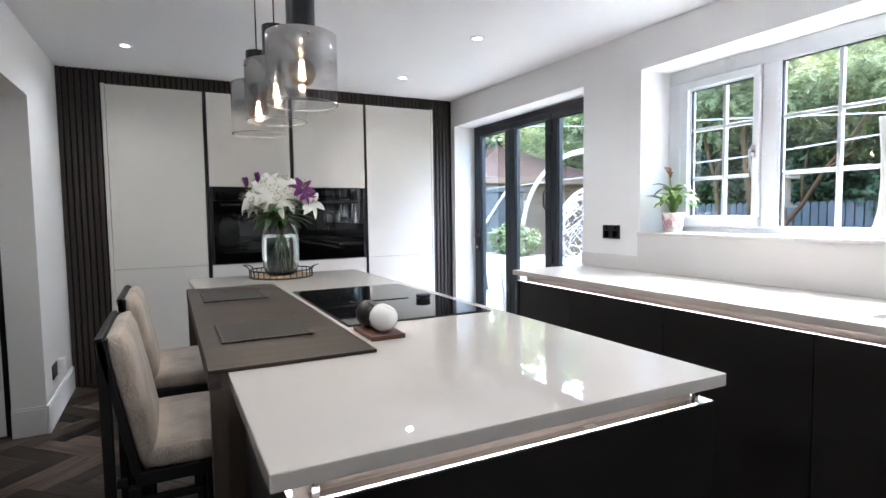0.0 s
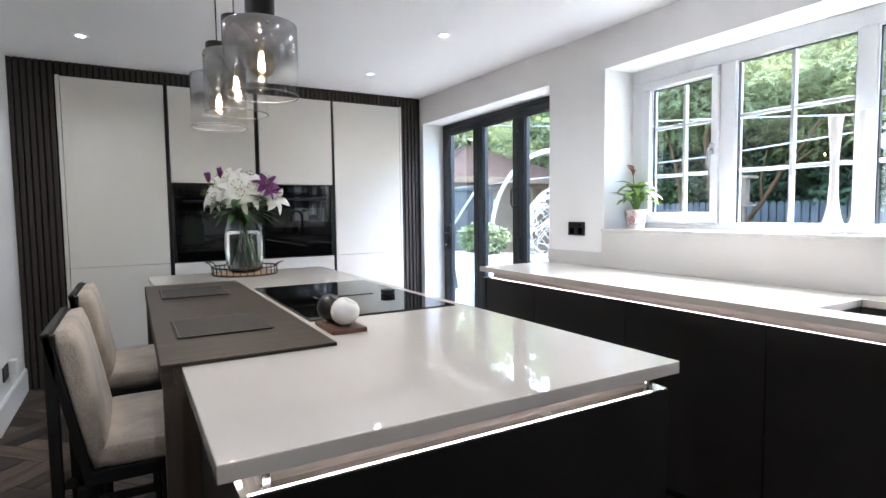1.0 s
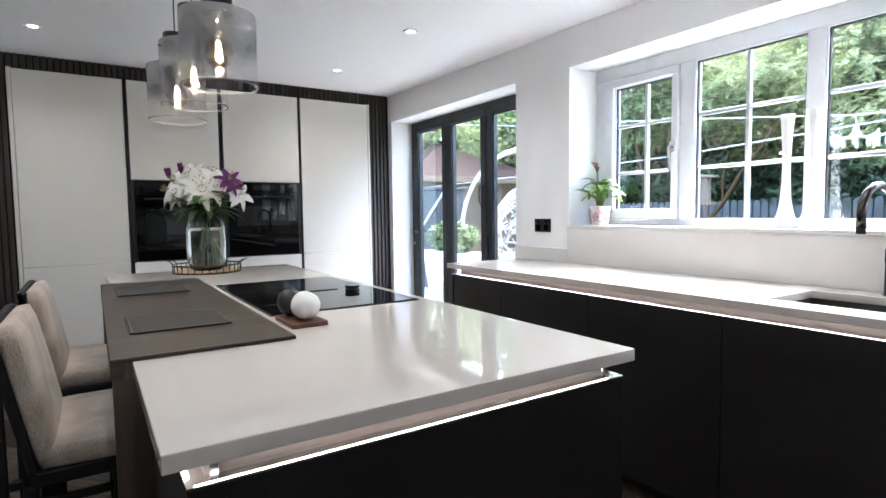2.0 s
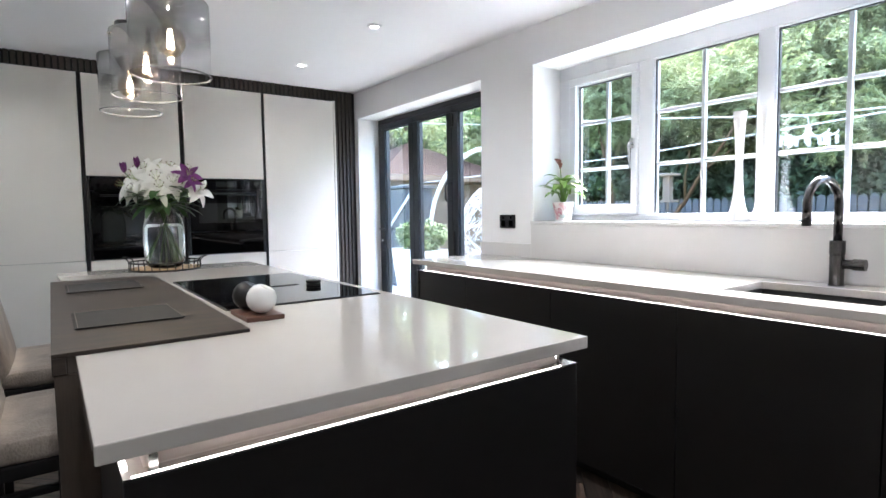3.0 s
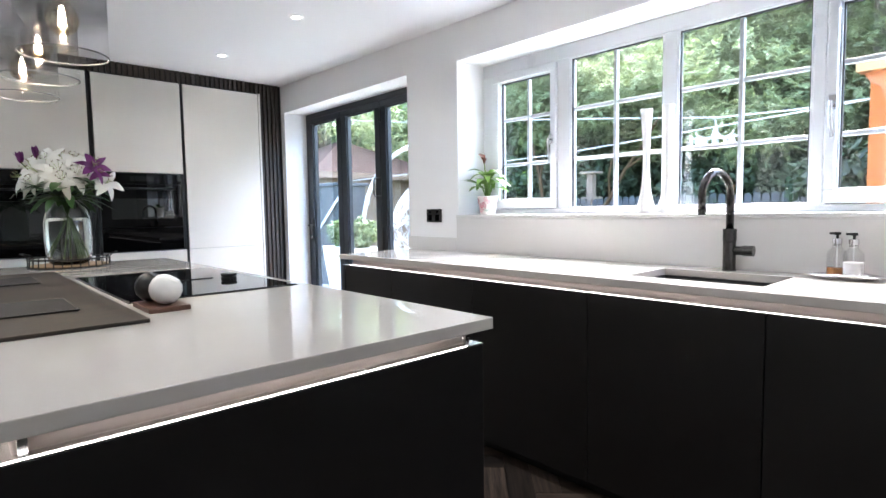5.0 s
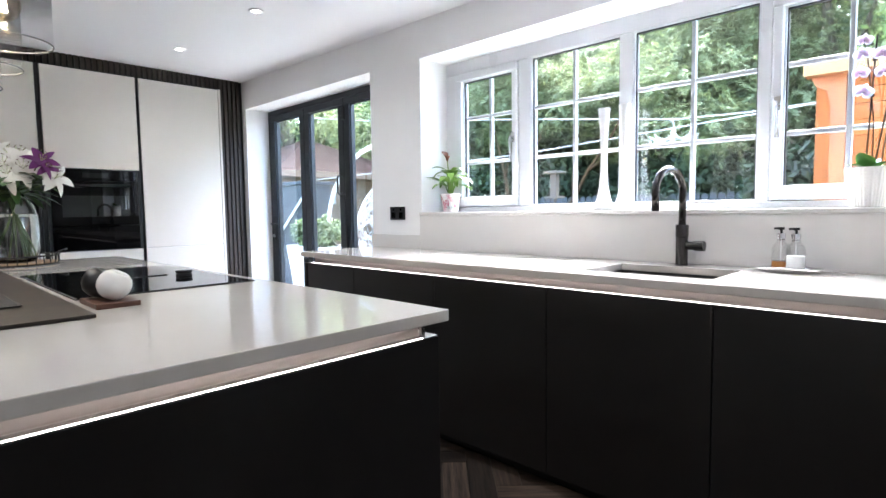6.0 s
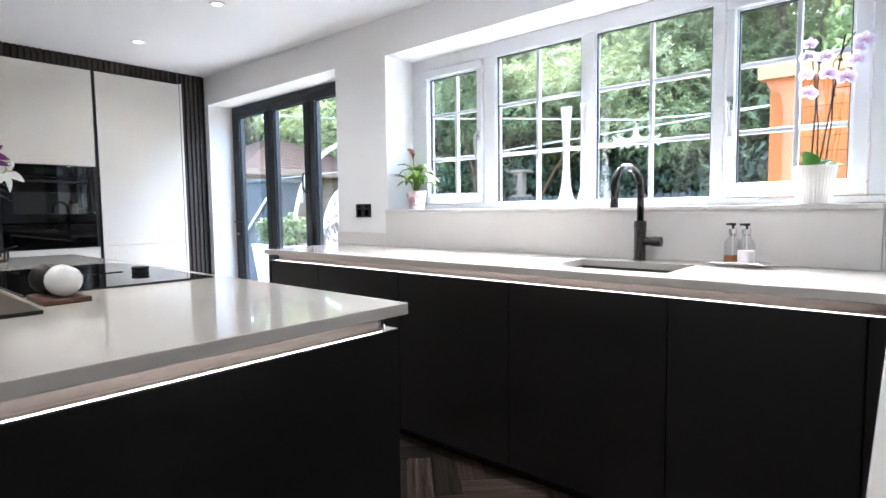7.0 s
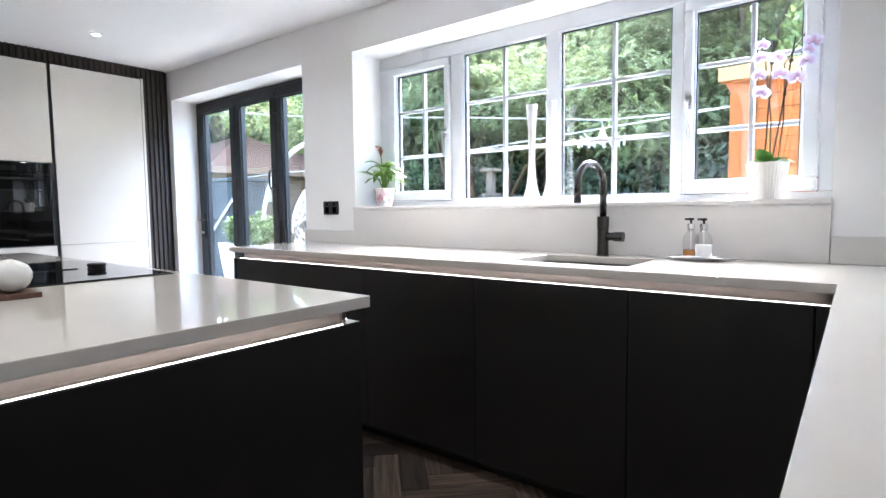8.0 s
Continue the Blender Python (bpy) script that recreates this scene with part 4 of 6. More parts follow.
def petal(bm, root_p, way, side, length, width, curl, n=7):
    """A pointed petal that arches outwards; two quads across with a keel."""
    up = way.cross(side).normalized()
    rows = []
    for i in range(n + 1):
        u = i / n
        w = width * math.sin(math.pi * min(1, 0.10 + 0.88 * u)) ** 0.8 * (1 - 0.15 * u)
        if i == n:
            w = 0.0008
        p = root_p + way * (length * (u - 0.22 * curl * u ** 3)) - up * (length * curl * (u ** 2.2) * 0.75)
        k = 0.18 * w
        rows.append([bm.verts.new(p + side * w * s - up * k * (1 - abs(s)) + up * 0.004 * math.sin(9 * u + 3 * s) * abs(s) * width * 12) for s in (-1, 0, 1)])
    for a, b in zip(rows, rows[1:]):
        for j in (0, 1):
            bm.faces.new((a[j], a[j + 1], b[j + 1], b[j]))


def lily(name, at, axis, size, material, rng, openness=1.0, label=""):
    axis = Vector(axis).normalized()
    s0 = axis.cross(Vector((0.3, 0.2, 1)).normalized()).normalized()
    bm = bmesh.new()
    for k in range(6):
        a = k * math.pi / 3 + rng.uniform(-0.12, 0.12)
        rad = (Matrix.Rotation(a, 3, axis) @ s0).normalized()
        th = radians((22 + 34 * openness) + rng.uniform(-6, 6))
        way = (axis * math.cos(th) + rad * math.sin(th)).normalized()
        side = axis.cross(rad).normalized()
        petal(bm, Vector(at), way, side, size * rng.uniform(0.92, 1.06), size * (0.27 if k % 2 else 0.19), (0.35 + 0.5 * openness) * rng.uniform(0.8, 1.15))
    ob = part(name, bm, material, bouquet, label, smooth=True)
    if openness > 0.5:
        sb = bmesh.new()
        ab = bmesh.new()
        for k in range(6):
            a = k * math.pi / 3 + 0.5
            rad = (Matrix.Rotation(a, 3, axis) @ s0).normalized()
            tip = Vector(at) + axis * size * 0.62 + rad * size * 0.2
            tube([Vector(at), Vector(at) + axis * size * 0.35 + rad * size * 0.06, tip], 0.0009, 4, sb)
            tube([tip - rad.cross(axis) * 0.006, tip + rad.cross(axis) * 0.006], 0.0016, 5, ab)
        part("stamens", sb, M_STEMPALE, ob)
        part("anthers", ab, M_ANTHER, ob)
    return ob


M_STEMPALE = mat("pale_stamen", (0.45, 0.52, 0.25), 0.6)
rng = random.Random(11)
bouquet = thing("bouquet", (TX, TY, ZV + 0.02), "bouquet of white lilies with a few purple blooms in the vase", "flowers")
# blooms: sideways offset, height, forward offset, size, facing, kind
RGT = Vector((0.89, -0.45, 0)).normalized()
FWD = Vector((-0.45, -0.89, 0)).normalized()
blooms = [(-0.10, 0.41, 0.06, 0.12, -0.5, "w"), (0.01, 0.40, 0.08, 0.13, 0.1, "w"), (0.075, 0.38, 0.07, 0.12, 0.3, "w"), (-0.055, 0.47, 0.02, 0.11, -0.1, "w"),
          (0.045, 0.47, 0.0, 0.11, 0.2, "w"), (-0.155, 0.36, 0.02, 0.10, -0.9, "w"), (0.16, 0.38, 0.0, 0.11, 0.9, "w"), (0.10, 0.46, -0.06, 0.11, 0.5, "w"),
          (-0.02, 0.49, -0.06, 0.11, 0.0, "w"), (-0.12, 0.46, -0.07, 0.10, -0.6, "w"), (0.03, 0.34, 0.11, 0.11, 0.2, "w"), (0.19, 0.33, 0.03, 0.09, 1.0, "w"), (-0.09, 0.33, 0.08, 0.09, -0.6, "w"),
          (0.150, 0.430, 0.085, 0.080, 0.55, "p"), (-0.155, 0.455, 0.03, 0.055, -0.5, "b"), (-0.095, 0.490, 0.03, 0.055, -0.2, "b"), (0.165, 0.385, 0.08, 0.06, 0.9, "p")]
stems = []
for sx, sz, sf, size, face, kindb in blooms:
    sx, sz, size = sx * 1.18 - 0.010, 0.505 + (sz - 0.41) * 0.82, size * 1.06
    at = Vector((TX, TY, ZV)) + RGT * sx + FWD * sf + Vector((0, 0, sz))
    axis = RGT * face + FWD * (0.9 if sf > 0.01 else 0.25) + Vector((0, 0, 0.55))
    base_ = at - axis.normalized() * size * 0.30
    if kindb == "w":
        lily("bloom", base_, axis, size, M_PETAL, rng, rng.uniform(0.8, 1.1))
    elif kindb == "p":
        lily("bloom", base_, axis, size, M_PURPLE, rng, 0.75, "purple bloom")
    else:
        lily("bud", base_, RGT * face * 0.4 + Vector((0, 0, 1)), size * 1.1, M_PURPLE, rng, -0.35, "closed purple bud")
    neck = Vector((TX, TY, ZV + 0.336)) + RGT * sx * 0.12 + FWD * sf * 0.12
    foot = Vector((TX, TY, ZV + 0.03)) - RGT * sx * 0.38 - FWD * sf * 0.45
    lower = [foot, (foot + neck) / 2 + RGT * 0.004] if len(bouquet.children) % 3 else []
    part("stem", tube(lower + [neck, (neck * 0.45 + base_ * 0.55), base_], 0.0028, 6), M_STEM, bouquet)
for k in range(70):
    a, r0 = rng.uniform(0, 6.28), rng.uniform(0.02, 0.07)
    at = Vector((TX + r0 * math.cos(a), TY + r0 * math.sin(a), ZV + rng.uniform(0.345, 0.445)))
    way = Vector((math.cos(a), math.sin(a), rng.uniform(-0.25, 0.5))).normalized()
    lf = bmesh.new()
    petal(lf, at, way, way.cross(Vector((0, 0, 1))).normalized() * -1, rng.uniform(0.11, 0.20), rng.uniform(0.016, 0.030), rng.uniform(0.1, 0.6), 6)
    part("leaf", lf, M_LILYLEAF, bouquet, smooth=True)

# ---- sink and tap ----
M_SINK = mat("black_granite_sink", (0.012, 0.012, 0.013), 0.55, vary=0.2, fine=400, bump=0.15)
sk = thing("sink", (2.85, 1.04, 0.70), "black composite sink set under the worktop", "sink")
part("bowl", boxes((SX0 - 0.012, SX0 + 0.002, SY0 - 0.012, SY1 + 0.012, 0.70, ZB - 0.0005), (SX1 - 0.002, SX1 + 0.012, SY0 - 0.012, SY1 + 0.012, 0.70, ZB - 0.0005),
                   (SX0 + 0.002, SX1 - 0.002, SY0 - 0.012, SY0 + 0.002, 0.70, ZB - 0.0005), (SX0 + 0.002, SX1 - 0.002, SY1 - 0.002, SY1 + 0.012, 0.70, ZB - 0.0005), (SX0 + 0.002, SX1 - 0.002, SY0 + 0.002, SY1 - 0.002, 0.70, 0.712)), M_SINK, sk)
part("waste", lathe([(0, 0.0), (0.04, 0.0), (0.04, 0.004), (0.02, 0.006), (0, 0.006)], 24, (2.85, 1.04, 0.7122)), M_GUNMETAL, sk)
tap = thing("tap", (3.085, 1.045, ZT), "gunmetal boiling water tap with swan neck spout", "tap")
tx, ty = 3.085, 1.045
part("base", lathe([(0, 0.0005), (0.027, 0.0005), (0.027, 0.005), (0.0245, 0.007), (0.0245, 0.118), (0.0235, 0.120), (0.0262, 0.122), (0.0262, 0.172), (0.0245, 0.174), (0, 0.174)], 32, (tx, ty, ZT)), M_GUNMETAL, tap, smooth=False)
arc = [(tx, ty, ZT + 0.174), (tx, ty, 1.226)]
for k in range(13):
    a = math.pi * k / 12
    arc.append((tx - 0.0925 + 0.0925 * math.cos(a), ty + 0.039 * (1 - math.cos(a)) / 2, 1.231 + 0.0925 * math.sin(a)))
arc.append((tx - 0.185, ty + 0.039, 1.162))
part("spout", tube(arc, 0.0152, 18), M_GUNMETAL, tap, smooth=True)
part("outlet", lathe([(0.0, -0.004), (0.0135, -0.004), (0.0158, -0.002), (0.0158, 0.020), (0, 0.020)], 20, (tx - 0.185, ty + 0.039, 1.157)), M_BLACK, tap)
part("lever", tube([(tx, ty - 0.022, 1.005), (tx, ty - 0.050, 1.005), (tx, ty - 0.052, 1.005), (tx, ty - 0.092, 1.005)], 0.02, 20, taper=[0.018, 0.018, 0.0215, 0.0215]), M_GUNMETAL, tap)

# ---- soap bottles ----
M_BOTTLE = pane_glass("clear_bottle", (0.97, 0.97, 0.97), 1.32)
M_SOAP = mat("amber_soap", (0.42, 0.17, 0.04), 0.25, bump=0)
M_LOTION = mat("white_lotion", (0.90, 0.90, 0.89), 0.5, bump=0)
dish = thing("soap_tray", (3.05, 0.655, ZT), "polished steel boat-shaped tray on the worktop", "tray")
bm = bmesh.new()
rows_ = []
for i in range(19):
    u = -1 + i / 9
    y = 0.642 + 0.100 * u
    hw = 0.062 * (1 - 0.30 * abs(u) ** 3)
    # the long sides arch up in the middle, the ends lift a little
    lip = 0.020 * max(0.0, math.cos(u * 1.45)) ** 1.2
    zc = ZT + 0.0035 + 0.011 * abs(u) ** 3
    rows_.append([bm.verts.new((3.055 + hw * s, y, zc + lip * max(0, abs(s) - 0.72) / 0.28)) for s in (-1, -0.86, -0.72, 0, 0.72, 0.86, 1)])
for a, b in zip(rows_, rows_[1:]):
    for j in range(6):
        bm.faces.new((a[j], a[j + 1], b[j + 1], b[j]))
ds = part("dish", bm, M_CHROME, dish, smooth=True)
sol = ds.modifiers.new("thick", "SOLIDIFY")
sol.thickness = 0.003
part("foot", boxes((3.03, 3.08, 0.61, 0.68, ZT + 0.0003, ZT + 0.003)), M_CHROME, dish)


def soap_bottle(x, y, fill, fill_mat, label):
    z = ZT + 0.0075
    root = thing("soap_bottle", (x, y, z), label, "soap bottle", "soap bottles")
    out = [(0, 0), (0.029, 0), (0.032, 0.003), (0.032, 0.078), (0.029, 0.090), (0.018, 0.103), (0.0135, 0.108), (0.0135, 0.118)]
    inn = [(0.0120, 0.118), (0.0120, 0.108), (0.0165, 0.101), (0.027, 0.089), (0.0298, 0.078), (0.0298, 0.005), (0.027, 0.0035), (0, 0.0035)]
    part("neck_ring", lathe([(0.0136, 0.109), (0.0150, 0.110), (0.0150, 0.113), (0.0136, 0.114)], 20, (x, y, z), close=True), M_CHROME, root)
    part("bottle", lathe(out + inn, 28, (x, y, z)), M_BOTTLE, root, smooth=True)
    part("soap", lathe([(0, 0.0042), (0.0265, 0.0042), (0.0292, 0.006), (0.0292, fill), (0, fill)], 24, (x, y, z)), fill_mat, root)
    part("collar", lathe([(0, 0.1185), (0.0155, 0.1185), (0.0155, 0.137), (0.007, 0.139), (0, 0.139)], 20, (x, y, z)), M_CHROME, root)
    pump = lathe([(0, 0.139), (0.0045, 0.139), (0.0045, 0.150), (0.011, 0.150), (0.011, 0.160), (0, 0.160)], 16, (x, y, z))
    box(pump, x - 0.004, x + 0.004, y, y + 0.024, z + 0.151, z + 0.159)
    part("pump", pump, M_BLACK, root)
    part("dip_tube", tube([(x, y, z + 0.008), (x, y, z + 0.118)], 0.002, 6), M_TRIM, root)


soap_bottle(3.078, 0.676, 0.032, M_SOAP, "clear pump bottle with a little amber soap")
soap_bottle(3.040, 0.620, 0.056, M_LOTION, "clear pump bottle half full of white lotion")

# ---- window sill: plants and tall vases ----
SZ = WZ0
M_POTWHITE = mat("ribbed_white_ceramic", (0.72, 0.70, 0.66), 0.4, vary=0.03, fine=60, bump=0.02)
M_POTROSE = mat("white_pot", (0.74, 0.70, 0.68), 0.3, vary=0.03, bump=0)
M_ROSE = mat("rose_print", (0.42, 0.09, 0.15), 0.35, vary=0.5, scale=60, fine=150)
M_ROSE2 = mat("pale_rose_print", (0.62, 0.30, 0.34), 0.35, vary=0.4, scale=60)
M_SPRIG = mat("grey_green_print", (0.30, 0.40, 0.36), 0.35, vary=0.3)
M_SOIL = mat("potting_soil", (0.035, 0.024, 0.016), 0.95, vary=0.5, fine=200, bump=0.8)
M_PLANTLEAF = leaf_mat("fresh_leaf", (0.085, 0.17, 0.025), (0.17, 0.28, 0.05), 0.25, 0.35)
M_ORCHIDLEAF = leaf_mat("orchid_leaf", (0.055, 0.17, 0.03), (0.09, 0.22, 0.04), 0.15, 0.3)
M_STAKE = mat("dark_flower_stake", (0.03, 0.018, 0.012), 0.5)
M_CALLA = leaf_mat("brown_calla", (0.10, 0.035, 0.018), (0.14, 0.055, 0.032), 0.2)
M_ORCHID = leaf_mat("lilac_orchid", (0.55, 0.55, 0.70), (0.70, 0.70, 0.80), 0.45)
M_ORCHIDPINK = leaf_mat("pink_orchid_flush", (0.56, 0.38, 0.54), (0.70, 0.54, 0.66), 0.4)
M_ORCHID2 = leaf_mat("blue_orchid", (0.52, 0.60, 0.76), (0.66, 0.70, 0.82), 0.5)
M_LIP = leaf_mat("violet_lip", (0.05, 0.02, 0.09), (0.10, 0.03, 0.12), 0.1)

# calla in a rose-printed pot
px, py = 3.300, 2.600
calla = thing("potted_calla", (px, py, SZ), "calla lily with one brown bloom in a rose-printed pot", "pot plant")
pot = part("pot", lathe([(0, 0.0005), (0.046, 0.0005), (0.048, 0.004), (0.066, 0.112), (0.068, 0.118), (0.064, 0.118), (0.060, 0.104), (0, 0.102)], 36, (px, py, SZ)), M_POTROSE, calla, smooth=True)
for a, zz, rr, mm in ((190, 0.055, 0.026, M_ROSE), (235, 0.078, 0.020, M_ROSE2), (150, 0.088, 0.020, M_ROSE), (262, 0.045, 0.018, M_ROSE), (210, 0.098, 0.014, M_ROSE2), (172, 0.022, 0.013, M_ROSE2), (225, 0.028, 0.012, M_SPRIG), (205, 0.030, 0.010, M_SPRIG), (250, 0.100, 0.010, M_SPRIG), (135, 0.045, 0.016, M_ROSE2), (285, 0.080, 0.016, M_ROSE)):
    fl = bmesh.new()
    for ring, (f0, f1) in enumerate(((0.0, 0.28), (0.38, 0.62), (0.72, 1.0))):
        for k in range(14):
            if ring and (k * 5 + int(a)) % 7 == 0:
                continue
            q = []
            for kk, ff in ((k, f0), (k + 0.92, f0), (k + 0.92, f1), (k, f1)):
                t_ = 2 * math.pi * kk / 14
                wob = 1 + 0.12 * math.sin(3 * t_ + ring * 2 + a)
                hz_ = zz + rr * ff * wob * math.sin(t_)
                rad_ = 0.0482 + (hz_ - 0.004) * (0.018 / 0.108) + 0.0006
                an = radians(a) + rr * ff * wob * math.cos(t_) / rad_
                q.append(fl.verts.new((px + rad_ * math.cos(an), py + rad_ * math.sin(an), SZ + max(0.006, min(0.111, hz_)))))
            fl.faces.new(q)
    part("rose_print", fl, mm, pot)
part("soil", lathe([(0, 0.108), (0.058, 0.106), (0.058, 0.103), (0, 0.103)], 20, (px, py, SZ)), M_SOIL, calla)
rng = random.Random(5)
for k in range(21):
    a = k * 2.4 + 0.4
    h0 = rng.uniform(0.06, 0.17)
    top = Vector((px + (0.016 + 0.03 * (h0 < 0.1)) * math.cos(a), py + 0.03 * math.sin(a), SZ + 0.105 + h0))
    part("stalk", tube([(px + 0.008 * math.cos(a), py + 0.01 * math.sin(a), SZ + 0.104), top], 0.003, 6), M_PLANTLEAF, calla)
    way = Vector((math.cos(a) * 0.7, math.sin(a), rng.uniform(0.1, 0.9))).normalized()
    lf = bmesh.new()
    petal(lf, top - way * 0.01, way, way.cross(Vector((0, 0, 1))).normalized() * -1, rng.uniform(0.10, 0.16), rng.uniform(0.024, 0.038), rng.uniform(0.35, 1.0), 7)
    part("leaf", lf, M_PLANTLEAF, calla, smooth=True)
part("flower_stalk", tube([(px, py, SZ + 0.104), (px - 0.004, py + 0.012, SZ + 0.25), (px - 0.006, py + 0.020, SZ + 0.335)], 0.0035, 7), M_PLANTLEAF, calla)
sp_ = bmesh.new()
ringsv = []
for i in range(7):
    u = i / 6
    ringsv.append([sp_.verts.new((px - 0.006 + (0.006 + 0.024 * u ** 1.5) * math.cos(t * math.pi / 7) * 0.8, py + 0.020 + (0.006 + 0.026 * u ** 1.5) * math.sin(t * math.pi / 7) + 0.012 * u * u, SZ + 0.33 + 0.05 * u + 0.018 * u * math.sin(t * math.pi / 7 + 0.3))) for t in range(13)])
for a, b in zip(ringsv, ringsv[1:]):
    for k in range(12):
        sp_.faces.new((a[k], a[k + 1], b[k + 1], b[k]))
part("bloom", sp_, M_CALLA, calla, "brown-orange calla bloom", smooth=True)

# two tall white vases
def tall_vase(x, y, h, label):
    pr = [(0, 0.0005), (0.052, 0.0005), (0.056, 0.006), (0.050, 0.020), (0.034, 0.070), (0.023, 0.130), (0.0175, 0.22), (0.0165, 0.30), (0.020, 0.40), (0.027, 0.50), (0.0305, 0.535), (0.0275, 0.535), (0.022, 0.49), (0.015, 0.36), (0, 0.34)]
    k = h / 0.535
    single("tall_vase", lathe([(r, z * k) for r, z in pr], 36, (x, y, SZ)), M_WHITEGLAZE, label, "vase", "tall vases on the sill", smooth=True, at=(x, y, SZ))


tall_vase(3.300, 1.520, 0.515, "tall slim white ceramic vase with flared foot on the window sill")
tall_vase(3.345, 1.432, 0.530, "tall slim white ceramic vase with flared foot beside its twin")

# orchid
ox, oy = 3.300, 0.445
orchid = thing("potted_orchid", (ox, oy, SZ), "lilac and blue orchid on two stakes in a ribbed white pot", "pot plant")
bm = bmesh.new()
nr = 72
rr_ = []
for r, z in ((0.0, 0.0005), (0.052, 0.0005), (0.054, 0.004), (0.075, 0.137), (0.077, 0.149), (0.072, 0.149), (0.068, 0.130), (0.0, 0.128)):
    rr_.append([bm.verts.new((ox + (r + (0.0012 if k % 2 and 0.003 < z < 0.142 else 0)) * math.cos(2 * math.pi * k / nr), oy + (r + (0.0012 if k % 2 and 0.003 < z < 0.142 else 0)) * math.sin(2 * math.pi * k / nr), SZ + z)) for k in range(nr)] if r else [bm.verts.new((ox, oy, SZ + z))])
for a, b in zip(rr_, rr_[1:]):
    for k in range(nr):
        j = (k + 1) % nr
        if len(a) == 1:
            bm.faces.new((a[0], b[j], b[k]))
        elif len(b) == 1:
            bm.faces.new((a[k], a[j], b[0]))
        else:
            bm.faces.new((a[k], a[j], b[j], b[k]))
part("pot", bm, M_POTWHITE, orchid)
part("bark", lathe([(0, 0.142), (0.05, 0.138), (0.066, 0.131), (0.064, 0.129), (0, 0.1285)], 20, (ox, oy, SZ)), M_SOIL, orchid)
rng = random.Random(8)
for a, ln, wd, cu, zz in ((150, 0.085, 0.030, 0.3, 1.9), (250, 0.095, 0.032, 0.5, 0.8), (100, 0.085, 0.028, 0.6, 0.9), (300, 0.11, 0.038, 0.6, 0.6), (20, 0.09, 0.036, 0.5, 0.9), (150, 0.085, 0.040, 0.2, 1.9)):
    way = Vector((math.cos(radians(a)), math.sin(radians(a)), zz)).normalized()
    lf = bmesh.new()
    petal(lf, Vector((ox, oy, SZ + 0.140)), way, way.cross(Vector((0, 0, 1))).normalized() * -1, ln, wd, cu, 7)
    part("leaf", lf, M_ORCHIDLEAF, orchid, smooth=True)
VIEW = Vector((-0.93, -0.2, -0.1)).normalized()
SIDE = Vector((0.12, -0.99, 0)).normalized()


def orchid_flower(at, face, size, m1, turn):
    ob = None
    for k, (ang, ln, wd) in enumerate(((90, 0.9, 0.36), (210, 0.9, 0.33), (330, 0.9, 0.33), (10, 1.0, 0.58), (170, 1.0, 0.58))):
        s_ = face.cross(Vector((0, 0, 1))).normalized()
        u_ = s_.cross(face).normalized()
        rad = s_ * math.cos(radians(ang + turn)) + u_ * math.sin(radians(ang + turn))
        bm = bmesh.new()
        way = (rad + face * 0.18).normalized()
        petal(bm, at + rad * 0.002, way, rad.cross(face).normalized(), size * ln, size * wd, 0.22, 6)
        flush = bmesh.new()
        petal(flush, at + rad * 0.002 + face * 0.0014, way, rad.cross(face).normalized(), size * ln * 0.70, size * wd * 0.56, 0.22, 5)
        if ob is None:
            ob = part("flower", bm, m1, orchid, smooth=True)
        else:
            part("petal", bm, m1, ob, smooth=True)
        part("petal_flush", flush, M_ORCHIDPINK, ob, smooth=True)
    bm = bmesh.new()
    petal(bm, at + face * 0.004, (face + Vector((0, 0, -0.6))).normalized(), face.cross(Vector((0, 0, 1))).normalized(), size * 0.55, size * 0.22, 0.5, 5)
    part("lip", bm, M_LIP, ob, "dark violet lip", smooth=True)


for s0, s1, kk in ((-0.012, 0.008, 0), (0.012, 0.082, 1)):
    base_ = Vector((ox, oy, SZ + 0.135))
    foot = base_ + SIDE * s0
    top = base_ + SIDE * s1 + Vector((0, 0, 0.50))
    part("stake", tube([foot, top], 0.003, 7), M_STAKE, orchid)
    part("flower_stem", tube([base_ + SIDE * (s0 + 0.02), foot * 0.65 + top * 0.35 + SIDE * 0.012 + VIEW * 0.01, foot * 0.45 + top * 0.55, foot * 0.2 + top * 0.8 - SIDE * 0.02, top + Vector((0, 0, 0.005)) + SIDE * (0.03 if kk else -0.03)], 0.0024, 6), M_STAKE, orchid)
    for cl in (0.56, 0.82):
        p_ = foot * (1 - cl) + top * cl
        part("clip", lathe([(0, -0.005), (0.008, -0.005), (0.008, 0.005), (0, 0.005)], 8, p_), M_STAKE, orchid)
for sy_, sz_, size, mm, tn in ((-0.030, 0.480, 0.029, M_ORCHID, 8), (-0.034, 0.432, 0.032, M_ORCHID2, -10), (0.022, 0.425, 0.032, M_ORCHID, 12), (-0.042, 0.365, 0.032, M_ORCHID, -5), (0.030, 0.360, 0.035, M_ORCHID, 5), (-0.030, 0.295, 0.036, M_ORCHID2, 20),
                               (0.138, 0.468, 0.037, M_ORCHID, 10), (0.118, 0.400, 0.037, M_ORCHID, -8), (0.090, 0.340, 0.039, M_ORCHID, 6), (0.125, 0.440, 0.028, M_ORCHID2, 30)):
    at = Vector((ox, oy, SZ + 0.135)) + SIDE * sy_ + VIEW * 0.02 + Vector((0, 0, sz_))
    orchid_flower(at, (VIEW + SIDE * rng.uniform(-0.35, 0.35) + Vector((0, 0, rng.uniform(-0.25, 0.1)))).normalized(), size, mm, tn)

